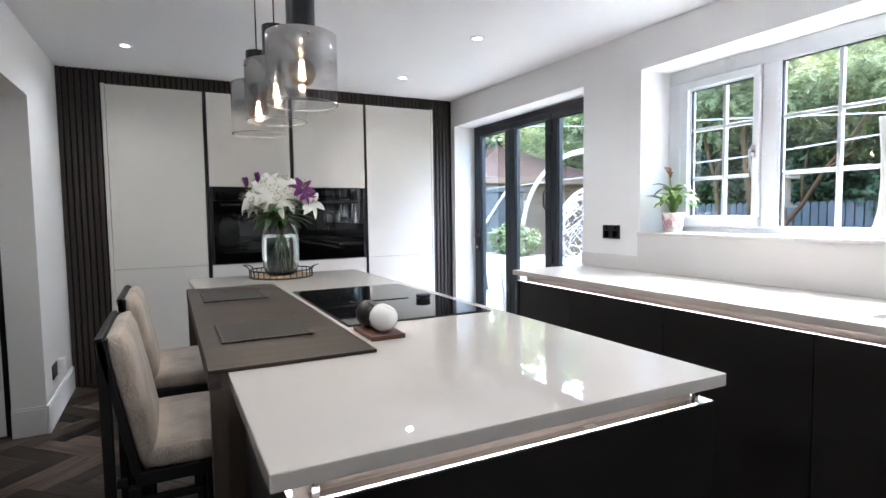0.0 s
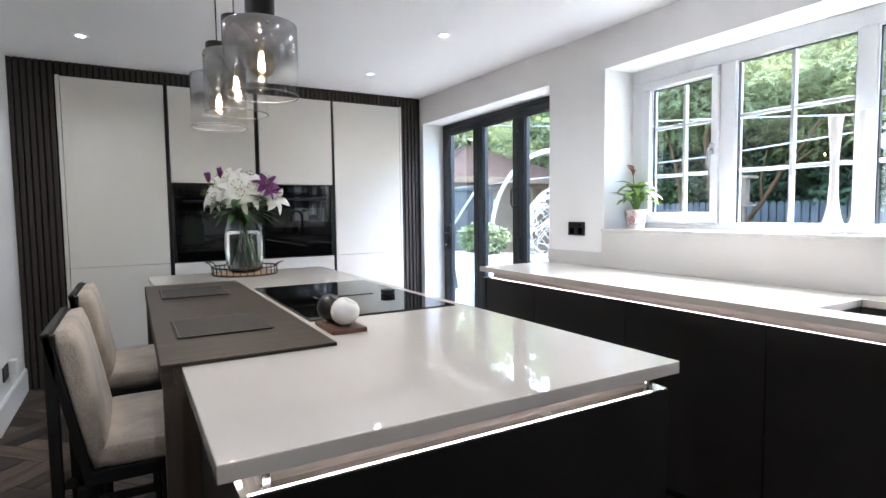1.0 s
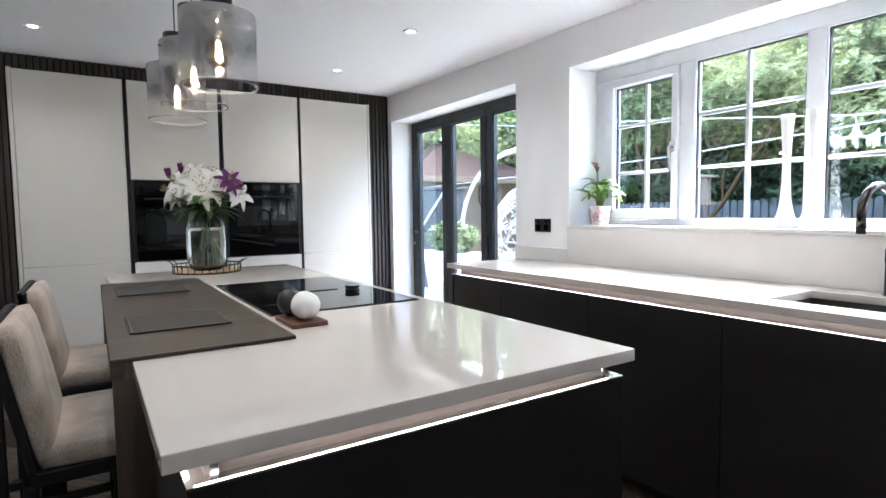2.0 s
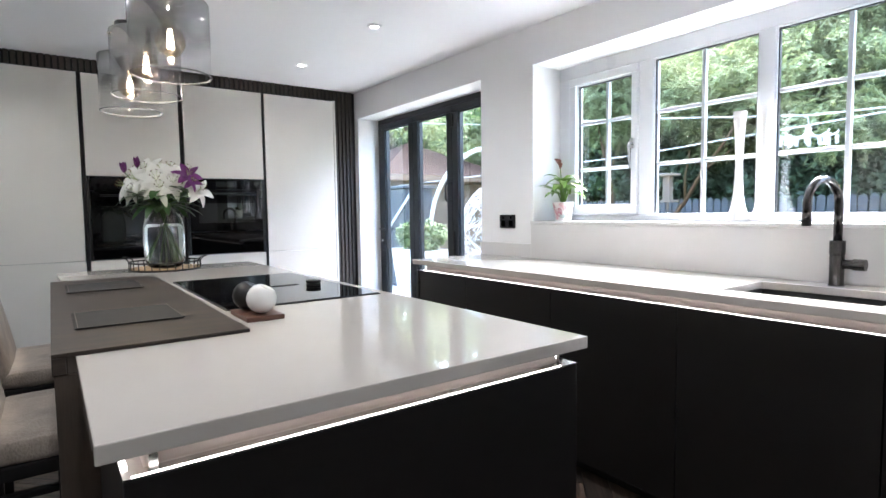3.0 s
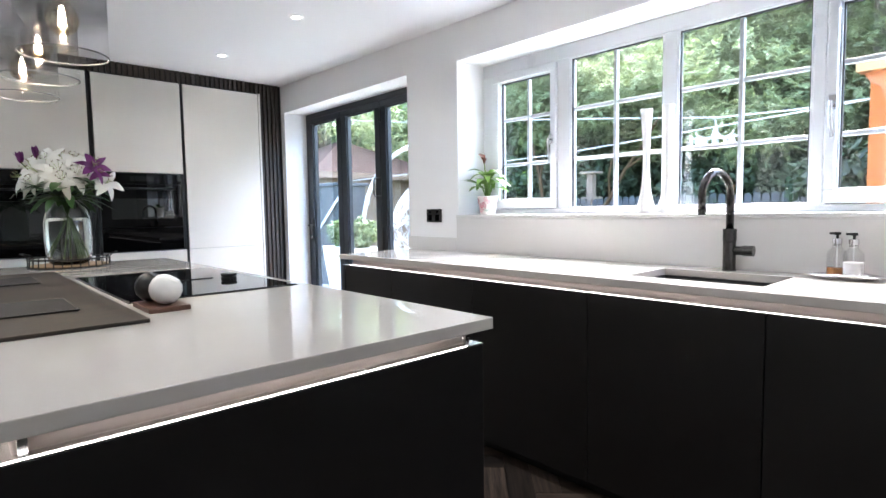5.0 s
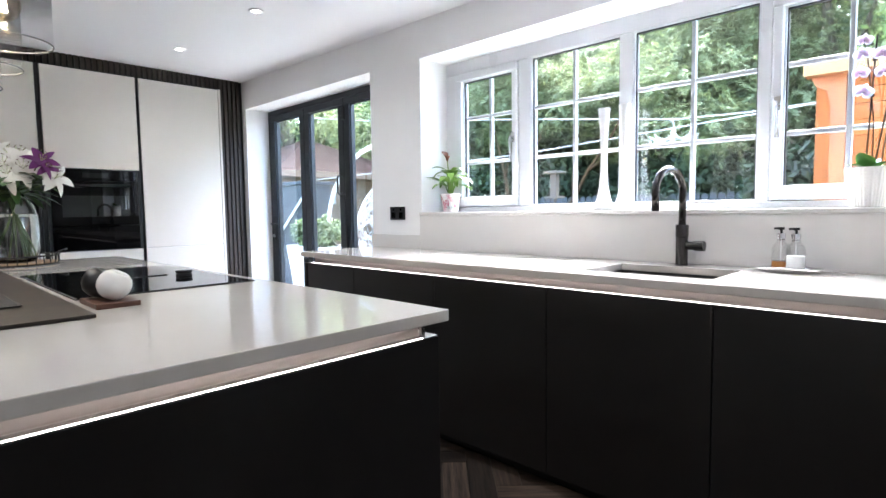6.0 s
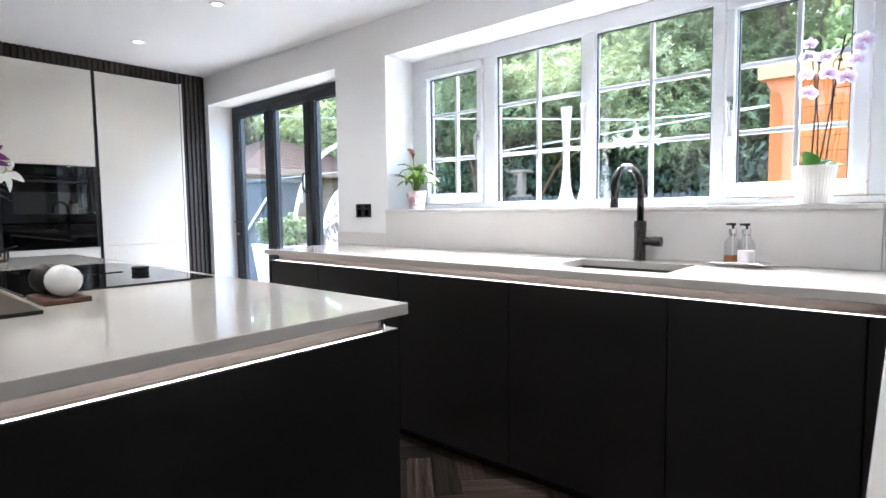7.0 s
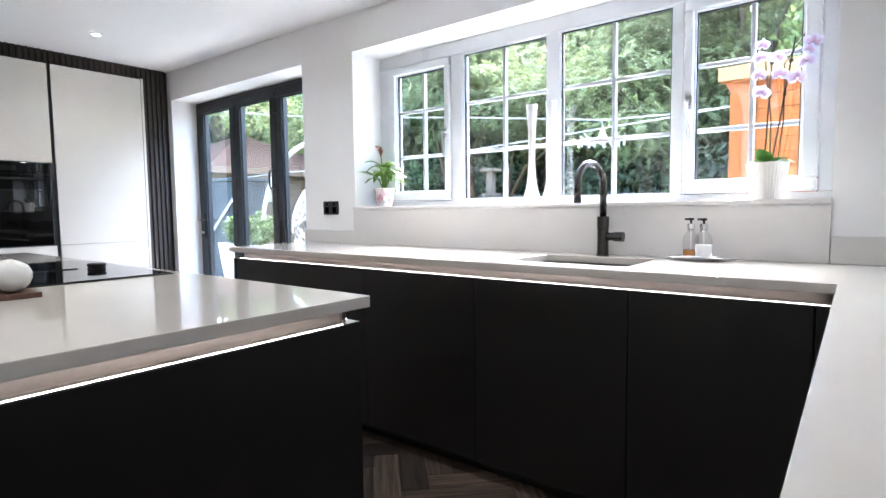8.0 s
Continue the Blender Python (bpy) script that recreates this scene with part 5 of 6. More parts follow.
# ---- sockets ----
sc = thing("wall_socket", (XW, 2.99, 1.153), "black double wall socket on the white wall", "socket", "wall sockets")
part("plate", boxes((XW - 0.008, XW - 0.0005, 2.915, 3.066, 1.108, 1.198)), M_BLACK, sc, bevel=0.002)
for yy in (2.953, 3.028):
    part("outlet", boxes((XW - 0.0095, XW - 0.008, yy - 0.020, yy + 0.020, 1.118, 1.160)), M_BLACKGLASS, sc, bevel=0.0005)
    part("switch", boxes((XW - 0.011, XW - 0.008, yy - 0.008, yy + 0.008, 1.170, 1.188)), M_BLACKGLASS, sc, bevel=0.0008)
s2 = thing("wall_socket", (-0.12, 4.53, 0.31), "black double wall socket low on the wall", "socket", "wall sockets")
part("plate", boxes((-0.1195, -0.112, 4.455, 4.605, 0.264, 0.354)), M_BLACK, s2, bevel=0.002)
pl = thing("plug", (-0.11, 4.60, 0.32), "white plug-in device in the low socket", "plug")
part("plug_body", boxes((-0.1118, -0.065, 4.587, 4.650, 0.270, 0.370)), M_TRIM, pl, bevel=0.006)

# ---- garden ----
M_GRASS = mat("lawn", (0.041, 0.082, 0.017), 0.9, vary=0.35, scale=3, fine=90, bump=0.6)
M_PAVE = mat("pale_sandstone_paving", (0.34, 0.325, 0.295), 0.85, spec=0.2, vary=0.3, scale=3, fine=60, bump=0.2)
M_FENCE = mat("grey_painted_fence", (0.036, 0.039, 0.042), 0.75, vary=0.25, scale=5, fine=60, stretch=(4, 4, 0.5), bump=0.2, random_tone=0.15)
M_SHED = mat("orange_stained_timber", (0.20, 0.058, 0.009), 0.75, spec=0.25, vary=0.25, scale=4, fine=50, stretch=(5, 0.5, 5), bump=0.15, random_tone=0.14)
M_SHEDTRIM = mat("pale_timber_fascia", (0.27, 0.155, 0.065), 0.7, spec=0.25, vary=0.15, scale=4, fine=50)
M_SHEDPOST = mat("dark_orange_post", (0.24, 0.075, 0.018), 0.6, vary=0.25, scale=4, fine=50, stretch=(5, 5, 0.5))
M_CABIN = mat("honey_timber_boards", (0.135, 0.088, 0.054), 0.7, vary=0.25, scale=4, fine=50, stretch=(5, 0.5, 5), random_tone=0.15)
M_ROOF = mat("red_brown_shingle", (0.020, 0.0100, 0.0078), 0.9, spec=0.1, vary=0.3, scale=8, fine=60, bump=0.3, random_tone=0.2)
M_BLUEGREY = mat("blue_grey_painted_shed", (0.034, 0.038, 0.041), 0.8, spec=0.15, vary=0.2)
M_WHITEMETAL = mat("white_painted_metal", (0.36, 0.36, 0.355), 0.45, vary=0.03, bump=0)
M_LINE = mat("white_washing_line", (0.33, 0.33, 0.325), 0.6, bump=0)
M_BARK = mat("tree_bark", (0.075, 0.055, 0.035), 0.9, vary=0.4, scale=10, fine=60, stretch=(4, 4, 0.6), bump=0.8)
M_BROWNBARK = mat("brown_bark", (0.050, 0.027, 0.012), 0.95, spec=0.1, vary=0.4, scale=10, fine=60, stretch=(4, 4, 0.6), bump=0.8)
M_LEAF_L = leaf_mat("light_feathery_leaf", (0.100, 0.138, 0.048), (0.225, 0.250, 0.110), 0.5, 0.6)
M_LEAF_M = leaf_mat("mid_green_leaf", (0.044, 0.078, 0.026), (0.120, 0.165, 0.058), 0.45, 0.55)
M_LEAF_D = leaf_mat("dark_hedge_leaf", (0.012, 0.026, 0.009), (0.036, 0.063, 0.023), 0.3, 0.5)
M_LEAF_B = leaf_mat("bright_lime_leaf", (0.115, 0.170, 0.045), (0.230, 0.285, 0.095), 0.5, 0.5)

gz = -0.12
structure("ground", boxes((-60, 90, -70, 90, gz - 0.3, gz)), M_GRASS, "mown green lawn reaching to the trees")
structure("pavement", boxes((XO + 0.001, 6.3, -6, 9.9, gz + 0.0005, gz + 0.06)), M_PAVE, "pale sandstone patio beside the house", bevel=0.006)


def foliage(name, root, blobs, count, leaf, material, seed, aspect=0.5, frond=0):
    """Leaves scattered in clumps, each a small folded blade of its own; with frond > 1 they hang in feathered sprays of that many leaflets."""
    r = np.random.RandomState(seed)
    blobs = np.array(blobs, float)
    vol = (blobs[:, 3] * blobs[:, 4] * blobs[:, 5]) ** (2 / 3)
    m = max(1, count // max(1, frond))
    pick = r.choice(len(blobs), m, p=vol / vol.sum())
    d = r.normal(size=(m, 3))
    d /= np.linalg.norm(d, axis=1)[:, None]
    rad = 1 - 0.5 * r.rand(m) ** 2.2
    # smaller sprays inside every clump make the outline uneven
    spray = 1 + 0.16 * np.sin(d[:, 0] * 7 + pick) * np.sin(d[:, 1] * 9 + pick * 2) + 0.12 * np.sin(d[:, 2] * 13 + pick * 3)
    c = blobs[pick, :3] + d * blobs[pick, 3:6] * (rad * spray)[:, None]

    def unit(v):
        return v / (np.linalg.norm(v, axis=1)[:, None] + 1e-9)
    if frond > 1:
        # a spray arches out from its clump and droops; leaflets stand off both sides of it
        axis = unit(d * np.array([1, 1, 0.3]) + 0.45 * r.normal(size=(m, 3)) + np.array([0, 0, -0.15]))
        across = unit(np.cross(axis, np.array([0, 0, 1.0])) + 0.25 * r.normal(size=(m, 3)))
        u = (np.arange(frond) // 2 + 0.5) / (frond / 2)
        side = np.where(np.arange(frond) % 2, 1.0, -1.0)
        reach = leaf * (3.6 + 2.2 * r.rand(m))
        c = (c[:, None] + axis[:, None] * (reach[:, None] * u)[..., None] - np.array([0, 0, 1.0]) * (reach[:, None] * 0.42 * u ** 2)[..., None])
        a = axis[:, None] * 0.75 + across[:, None] * side[None, :, None] - np.array([0, 0, 0.35]) * u[None, :, None] + 0.22 * r.normal(size=(m, frond, 3))
        a = unit(a.reshape(-1, 3))
        c = c.reshape(-1, 3) + a * leaf * 0.7
        up = unit(np.repeat(np.array([[0, 0, 1.0]]), m * frond, axis=0) + np.repeat(d, frond, axis=0) * 0.7 + 0.4 * r.normal(size=(m * frond, 3)))
        b = unit(np.cross(a, up))
        count = m * frond
    else:
        a = r.normal(size=(m, 3)) + d * 0.5
        a[:, 2] -= 0.35
        a = unit(a)
        b = unit(np.cross(a, d + np.array([0, 0, 0.5]) + 0.35 * r.normal(size=(m, 3))))
        count = m
    nrm = np.cross(a, b)
    s = leaf * (0.6 + 0.8 * r.rand(count))[:, None]
    v = np.empty((count, 4, 3))
    v[:, 0] = c - a * s
    v[:, 1] = c + b * s * aspect + nrm * s * 0.15
    v[:, 2] = c + a * s
    v[:, 3] = c - b * s * aspect + nrm * s * 0.15
    v = v.reshape(-1, 3) - np.array(root_at(root))
    me = bpy.data.meshes.new(name)
    me.from_pydata(v.tolist(), [], np.arange(count * 4).reshape(-1, 4).tolist())
    me.materials.append(material)
    ob = new(name, me)
    ob.parent = root
    return ob


def tree(x, y, h, spread, material, seed, count, leaf, label, low=0.28, lean=(0, 0), aspect=0.5, frond=0):
    r = random.Random(seed)
    root = thing("tree", (x, y, gz), label, "tree", "garden trees")
    top = (x + lean[0], y + lean[1], gz + h * 0.8)
    part("trunk", tube([(x, y, gz), (x + lean[0] * 0.3 + 0.1, y + lean[1] * 0.3, gz + h * 0.25), (x + lean[0] * 0.6, y + lean[1] * 0.6 + 0.1, gz + h * 0.5), top], 0.1, 10, taper=[0.17, 0.13, 0.09, 0.03]), M_BARK, root, smooth=True)
    blobs = []
    for k in range(9):
        a = k * 2.399 + r.random()
        hz = gz + h * (low + 0.05 + (0.9 - low) * r.random())
        ro = spread * (0.45 + 0.55 * r.random()) * (1.05 - 0.5 * max(0, (hz - gz) / h - 0.45) / 0.55)
        e = Vector((x + lean[0] * 0.5 + ro * math.cos(a), y + lean[1] * 0.5 + ro * math.sin(a), hz))
        s = Vector((x + lean[0] * 0.4, y + lean[1] * 0.4, gz + max(0.6, (hz - gz) * 0.55)))
        part("limb", tube([s, (s + e) / 2 + Vector((0, 0, 0.2)), e], 0.03, 7, taper=[0.07, 0.045, 0.015]), M_BARK, root, smooth=True)
        for j in range(5):
            q = e + Vector((r.uniform(-1, 1), r.uniform(-1, 1), r.uniform(-0.5, 0.5))) * spread * 0.42
            sz = spread * r.uniform(0.20, 0.40)
            blobs.append((q.x, q.y, q.z, sz * 1.15, sz * 1.15, sz * 0.55))
    for j in range(6):
        sz = spread * r.uniform(0.25, 0.4)
        blobs.append((x + lean[0] * 0.8 + r.uniform(-0.4, 0.4) * spread, y + lean[1] * 0.8 + r.uniform(-0.4, 0.4) * spread, gz + h * r.uniform(0.75, 0.98), sz, sz, sz * 0.6))
    foliage("crown", root, blobs, count, leaf, material, seed, aspect, frond)
    return root


def hedge(x0, x1, y0, y1, z1, material, seed, count, leaf, label, aspect=0.6, full=1.0):
    r = random.Random(seed)
    root = thing("hedge", ((x0 + x1) / 2, (y0 + y1) / 2, gz), label, "hedge", "garden hedges")
    blobs = []
    n = int((y1 - y0) * 4)
    for k in range(n):
        y = y0 + (y1 - y0) * (k + r.random()) / n
        x = r.uniform(x0, x1)
        z = gz + (z1 - gz) * r.random() ** 0.8
        s = r.uniform(0.35, 0.7) * full
        blobs.append((x, y, max(z, gz + 0.3), s, s, s * 0.7))
        if k % 3 == 0:
            part("stem", tube([(x, y, gz), (x + 0.1, y + r.uniform(-0.2, 0.2), gz + z1 * 0.4), (x, y + r.uniform(-0.4, 0.4), max(z, gz + 0.5))], 0.03, 6, taper=[0.05, 0.04, 0.015]), M_BARK, root)
    foliage("leaves", root, blobs, count, leaf, material, seed, aspect)


tree(12.6, 4.9, 6.3, 2.3, M_LEAF_L, 21, 78000, 0.042, "tree with light feathery leaves and a leaning trunk", 0.27, (-0.4, -1.2), 0.36, 12)
tree(11.8, 1.6, 6.0, 2.1, M_LEAF_L, 22, 74000, 0.042, "tree with pale green feathery leaves", 0.34, (-0.2, 0.4), 0.36, 12)
tree(12.5, 8.6, 6.2, 2.3, M_LEAF_M, 23, 60000, 0.045, "broad tree with mid green leaves", 0.26, (0, 0), 0.4, 10)
tree(9.2, 14.6, 6.5, 2.4, M_LEAF_L, 24, 40000, 0.055, "tree with light green leaves behind the cabin", 0.25, (0, 0), 0.38, 10)
tree(13.0, 12.2, 6.6, 2.6, M_LEAF_M, 25, 12000, 0.11, "tall tree with dense green leaves", 0.2)
tree(13.2, -1.8, 6.6, 2.4, M_LEAF_B, 26, 30000, 0.065, "tree with bright lime leaves", 0.2)
tree(14.6, 2.9, 6.9, 2.6, M_LEAF_M, 27, 36000, 0.065, "tall tree with mid green leaves", 0.2)
tree(15.5, 7.0, 7.0, 2.8, M_LEAF_M, 28, 13000, 0.12, "tall tree with dark green leaves", 0.18)
tree(9.6, -0.6, 5.8, 1.6, M_LEAF_B, 29, 15000, 0.06, "young tree with bright lime leaves near the shed", 0.35)
tree(16.5, 10.6, 7.4, 3.0, M_LEAF_M, 30, 12000, 0.13, "tall tree at the garden's end", 0.15)
tree(11.5, 17.5, 7.5, 3.0, M_LEAF_M, 31, 12000, 0.13, "tall tree beyond the cabin", 0.15)
tree(6.2, 18.5, 7.0, 2.8, M_LEAF_L, 32, 9000, 0.13, "tree with light leaves beyond the cabin", 0.15)
hedge(10.9, 12.4, -3.0, 3.6, 2.6, M_LEAF_D, 41, 24000, 0.065, "dense dark ivy hedge behind the fence")
hedge(11.2, 13.0, 3.6, 9.5, 2.2, M_LEAF_D, 42, 20000, 0.065, "dense dark hedge behind the fence")
hedge(14.5, 17.5, -8.0, 16.0, 6.4, M_LEAF_M, 43, 60000, 0.14, "deep dark hedge at the garden's end", full=1.7)
hedge(8.6, 9.3, -0.8, 1.9, 2.4, M_LEAF_D, 44, 8000, 0.07, "ivy covered hedge beside the timber shed")
hedge(10.35, 11.1, -4.0, 10.6, 1.9, M_LEAF_D, 49, 46000, 0.060, "low dense ivy hedge close behind the fence")
hedge(10.9, 13.2, 9.4, 15.2, 3.4, M_LEAF_M, 46, 16000, 0.10, "dense green hedge running on behind the cabin")
hedge(19.0, 23.0, -16.0, 30.0, 9.5, M_LEAF_M, 47, 60000, 0.22, "tall dense wood beyond the garden", full=2.8)
hedge(2.0, 19.0, 21.0, 25.0, 9.0, M_LEAF_M, 48, 30000, 0.24, "tall dense wood beyond the cabin", full=2.8)
hedge(8.5, 14.0, 14.5, 19.0, 3.8, M_LEAF_D, 45, 12000, 0.13, "dark hedge behind the cabin")


def leaning_tree():
    """Bare brown stems that lean in front of the fence, with a light crown above."""
    x = 9.6
    root = thing("tree", (x, 6.2, gz), "slender tree with bare leaning brown stems before the fence", "tree", "garden trees")
    for pts, r0 in ((((x, 6.20, gz), (x, 6.26, 1.19), (x + 0.05, 6.41, 1.98), (x + 0.1, 6.52, 2.55), (x + 0.3, 6.4, 3.4)), 0.070),
                    (((x, 6.45, gz), (x, 6.89, 1.14), (x + 0.05, 7.02, 1.82), (x + 0.1, 7.20, 2.30), (x + 0.3, 7.6, 3.2)), 0.048),
                    (((x, 6.10, gz), (x - 0.02, 5.72, 0.98), (x, 5.42, 1.36), (x, 5.12, 1.86), (x + 0.15, 4.85, 2.3), (x + 0.3, 4.5, 3.0)), 0.048)):
        part("trunk", tube(pts, r0, 9, taper=[r0 * (1 - 0.14 * k) for k in range(len(pts))]), M_BROWNBARK, root, smooth=True)
    for a, b in (((x, 5.42, 1.36), (x - 0.1, 5.3, 2.2)), ((x + 0.05, 6.41, 1.98), (x - 0.1, 6.0, 2.7)), ((x + 0.05, 7.02, 1.82), (x, 6.75, 2.5)), ((x, 5.12, 1.86), (x - 0.1, 4.6, 2.15))):
        mid = (Vector(a) + Vector(b)) / 2 + Vector((0, 0.05, -0.04))
        part("limb", tube([a, mid, b], 0.02, 6, taper=[0.028, 0.020, 0.010]), M_BROWNBARK, root, smooth=True)
    r = random.Random(12)
    blobs = [(x + 0.4 + r.uniform(-0.3, 0.5), r.uniform(4.3, 7.9), r.uniform(2.75, 4.4), 0.42, 0.50, 0.22) for _ in range(22)]
    foliage("crown", root, blobs, 30000, 0.040, M_LEAF_L, 50, 0.36, 12)


leaning_tree()


def fence():
    """Grey boards with rounded tops on two rails."""
    x, y0, y1, zt = 10.0, -4.0, 10.5, 1.40
    root = thing("garden_fence", (x, 3, gz), "grey painted picket fence with rounded board tops", "fence")
    part("rail", boxes((x + 0.02, x + 0.06, y0, y1, 0.25, 0.33)), M_FENCE, root)
    part("rail", boxes((x + 0.02, x + 0.06, y0, y1, 0.95, 1.03)), M_FENCE, root)
    w = 0.055
    bm = bmesh.new()
    prof = [(-w, gz), (w, gz)] + [(w * math.cos(a * math.pi / 8), zt - w + w * math.sin(a * math.pi / 8)) for a in range(9)]
    f = [bm.verts.new((-0.01, yy, zz)) for yy, zz in prof]
    b = [bm.verts.new((0.01, yy, zz)) for yy, zz in prof]
    bm.faces.new(f)
    bm.faces.new(b[::-1])
    for i in range(len(prof)):
        bm.faces.new((f[i - 1], f[i], b[i], b[i - 1]))
    me = mesh_of("board", bm, M_FENCE)
    r = random.Random(3)
    y = y0
    while y < y1:
        o = new("board", me)
        o.parent = root
        o.location = Vector((x + r.uniform(-0.004, 0.004), y, r.uniform(-0.012, 0.012))) - Vector((x, 3, gz))
        y += 0.1295


fence()


def timber_shed():
    """Orange-stained garden building with a pent roof and an open porch corner."""
    x0, x1, y0, y1, zt = 6.6, 8.5, -1.6, 1.13, 2.30
    root = thing("timber_shed", (7.5, -0.2, gz), "orange-stained timber garden shed with pale roof fascia", "shed")
    n = 18
    me = mesh_of("board", boxes((0, 0.022, 0, y1 - y0 - 0.16, 0.005, (zt - gz) / n)), M_SHED)
    ms = mesh_of("board", boxes((0, x1 - x0, 0, 0.022, 0.004, (zt - gz) / n)), M_SHED)
    for k in range(n):
        for m_, at in ((me, (x0, y0, gz + (zt - gz) * k / n)), (ms, (x0, y1 - 0.16, gz + (zt - gz) * k / n))):
            o = new("board", m_)
            o.parent = root
            o.location = Vector(at) - root.location
    part("corner_post", boxes((x0 - 0.03, x0 + 0.06, y1 - 0.16, y1 - 0.05, gz, zt)), M_SHEDPOST, root)
    part("corner_trim", boxes((x0 - 0.012, x0 + 0.02, y1 - 0.05, y1 + 0.06, gz, zt)), M_SHED, root)
    bk = bmesh.new()
    pr = [(y1 - 0.16, zt), (y1 + 0.10, zt), (y1 + 0.06, zt - 0.08), (y1 - 0.02, zt - 0.13), (y1 - 0.06, zt - 0.30), (y1 - 0.16, zt - 0.34)]
    f = [bk.verts.new((x0 - 0.035, a, b)) for a, b in pr]
    b_ = [bk.verts.new((x0 + 0.01, a, b)) for a, b in pr]
    bk.faces.new(f)
    bk.faces.new(b_[::-1])
    for i in range(len(pr)):
        bk.faces.new((f[i - 1], f[i], b_[i], b_[i - 1]))
    part("bracket", bk, M_SHEDPOST, root)
    part("fascia", boxes((x0 - 0.20, x0 - 0.17, y0 - 0.2, y1 + 0.13, zt - 0.01, zt + 0.115)), M_SHEDTRIM, root, "pale timber fascia")
    part("soffit", boxes((x0 - 0.17, x0 - 0.002, y0 - 0.2, y1 + 0.13, zt, zt + 0.02)), M_SHEDPOST, root)
    part("roof", boxes((x0 - 0.17, x1 + 0.2, y0 - 0.2, y1 + 0.13, zt + 0.021, zt + 0.11)), M_ROOF, root)
    part("window", boxes((x0 - 0.012, x0 - 0.002, 0.71, 0.78, 0.5, 1.55)), M_WHITEMETAL, root, "white framed window edge")


timber_shed()


def cabin():
    """Low cabin with honey boards and a shingled roof seen through the folding door."""
    x0, x1, y0, y1, zt = 6.6, 10.2, 10.6, 14.4, 2.0
    root = thing("garden_cabin", (8.4, 12.5, gz), "honey timber garden cabin with red-brown shingle roof", "cabin")
    n = 16
    m1 = mesh_of("board", boxes((0, x1 - x0, 0, 0.03, 0.004, (zt - gz) / n)), M_CABIN)
    m2 = mesh_of("board", boxes((0, 0.03, 0, y1 - y0, 0.004, (zt - gz) / n)), M_CABIN)
    for k in range(n):
        for m_, at in ((m1, (x0, y0, gz + (zt - gz) * k / n)), (m2, (x0, y0 + 0.03, gz + (zt - gz) * k / n))):
            o = new("board", m_)
            o.parent = root
            o.location = Vector(at) - root.location
    bm = bmesh.new()
    e = 0.3
    cx_, cy_ = (x0 + x1) / 2, (y0 + y1) / 2
    b4 = [bm.verts.new(p) for p in ((x0 - e, y0 - e, zt + 0.02), (x1 + e, y0 - e, zt + 0.02), (x1 + e, y1 + e, zt + 0.02), (x0 - e, y1 + e, zt + 0.02))]
    t = bm.verts.new((cx_, cy_, zt + 1.05))
    bm.faces.new(b4[::-1])
    for i in range(4):
        bm.faces.new((b4[i - 1], b4[i], t))
    part("roof", bm, M_ROOF, root)
    part("fascia", boxes((x0 - e, x1 + e, y0 - e - 0.02, y0 - e, zt - 0.08, zt + 0.05), (x0 - e - 0.02, x0 - e, y0 - e, y1 + e, zt - 0.08, zt + 0.05)), M_CABIN, root)
    part("outside_lamp", boxes((x0 + 1.2, x0 + 1.3, y0 - 0.08, y0 - 0.001, 1.35, 1.55)), M_WHITEMETAL, root)


cabin()
sh2 = thing("storage_box", (5.75, 8.6, gz + 0.06), "blue-grey painted tall garden store", "garden store")
part("cupboard", boxes((5.5, 6.05, 8.0, 9.2, gz + 0.06, 1.62)), M_BLUEGREY, sh2, bevel=0.01)
part("lid", boxes((5.46, 6.10, 7.96, 9.24, 1.625, 1.68)), M_BLUEGREY, sh2, bevel=0.01)
single("garden_pole", tube([(5.45, 9.74, gz + 0.06), (5.47, 7.69, 1.617)], 0.02, 8), M_WHITEMETAL, "white metal pole leaning on the garden store", "pole", at=(5.45, 9.74, gz + 0.06))


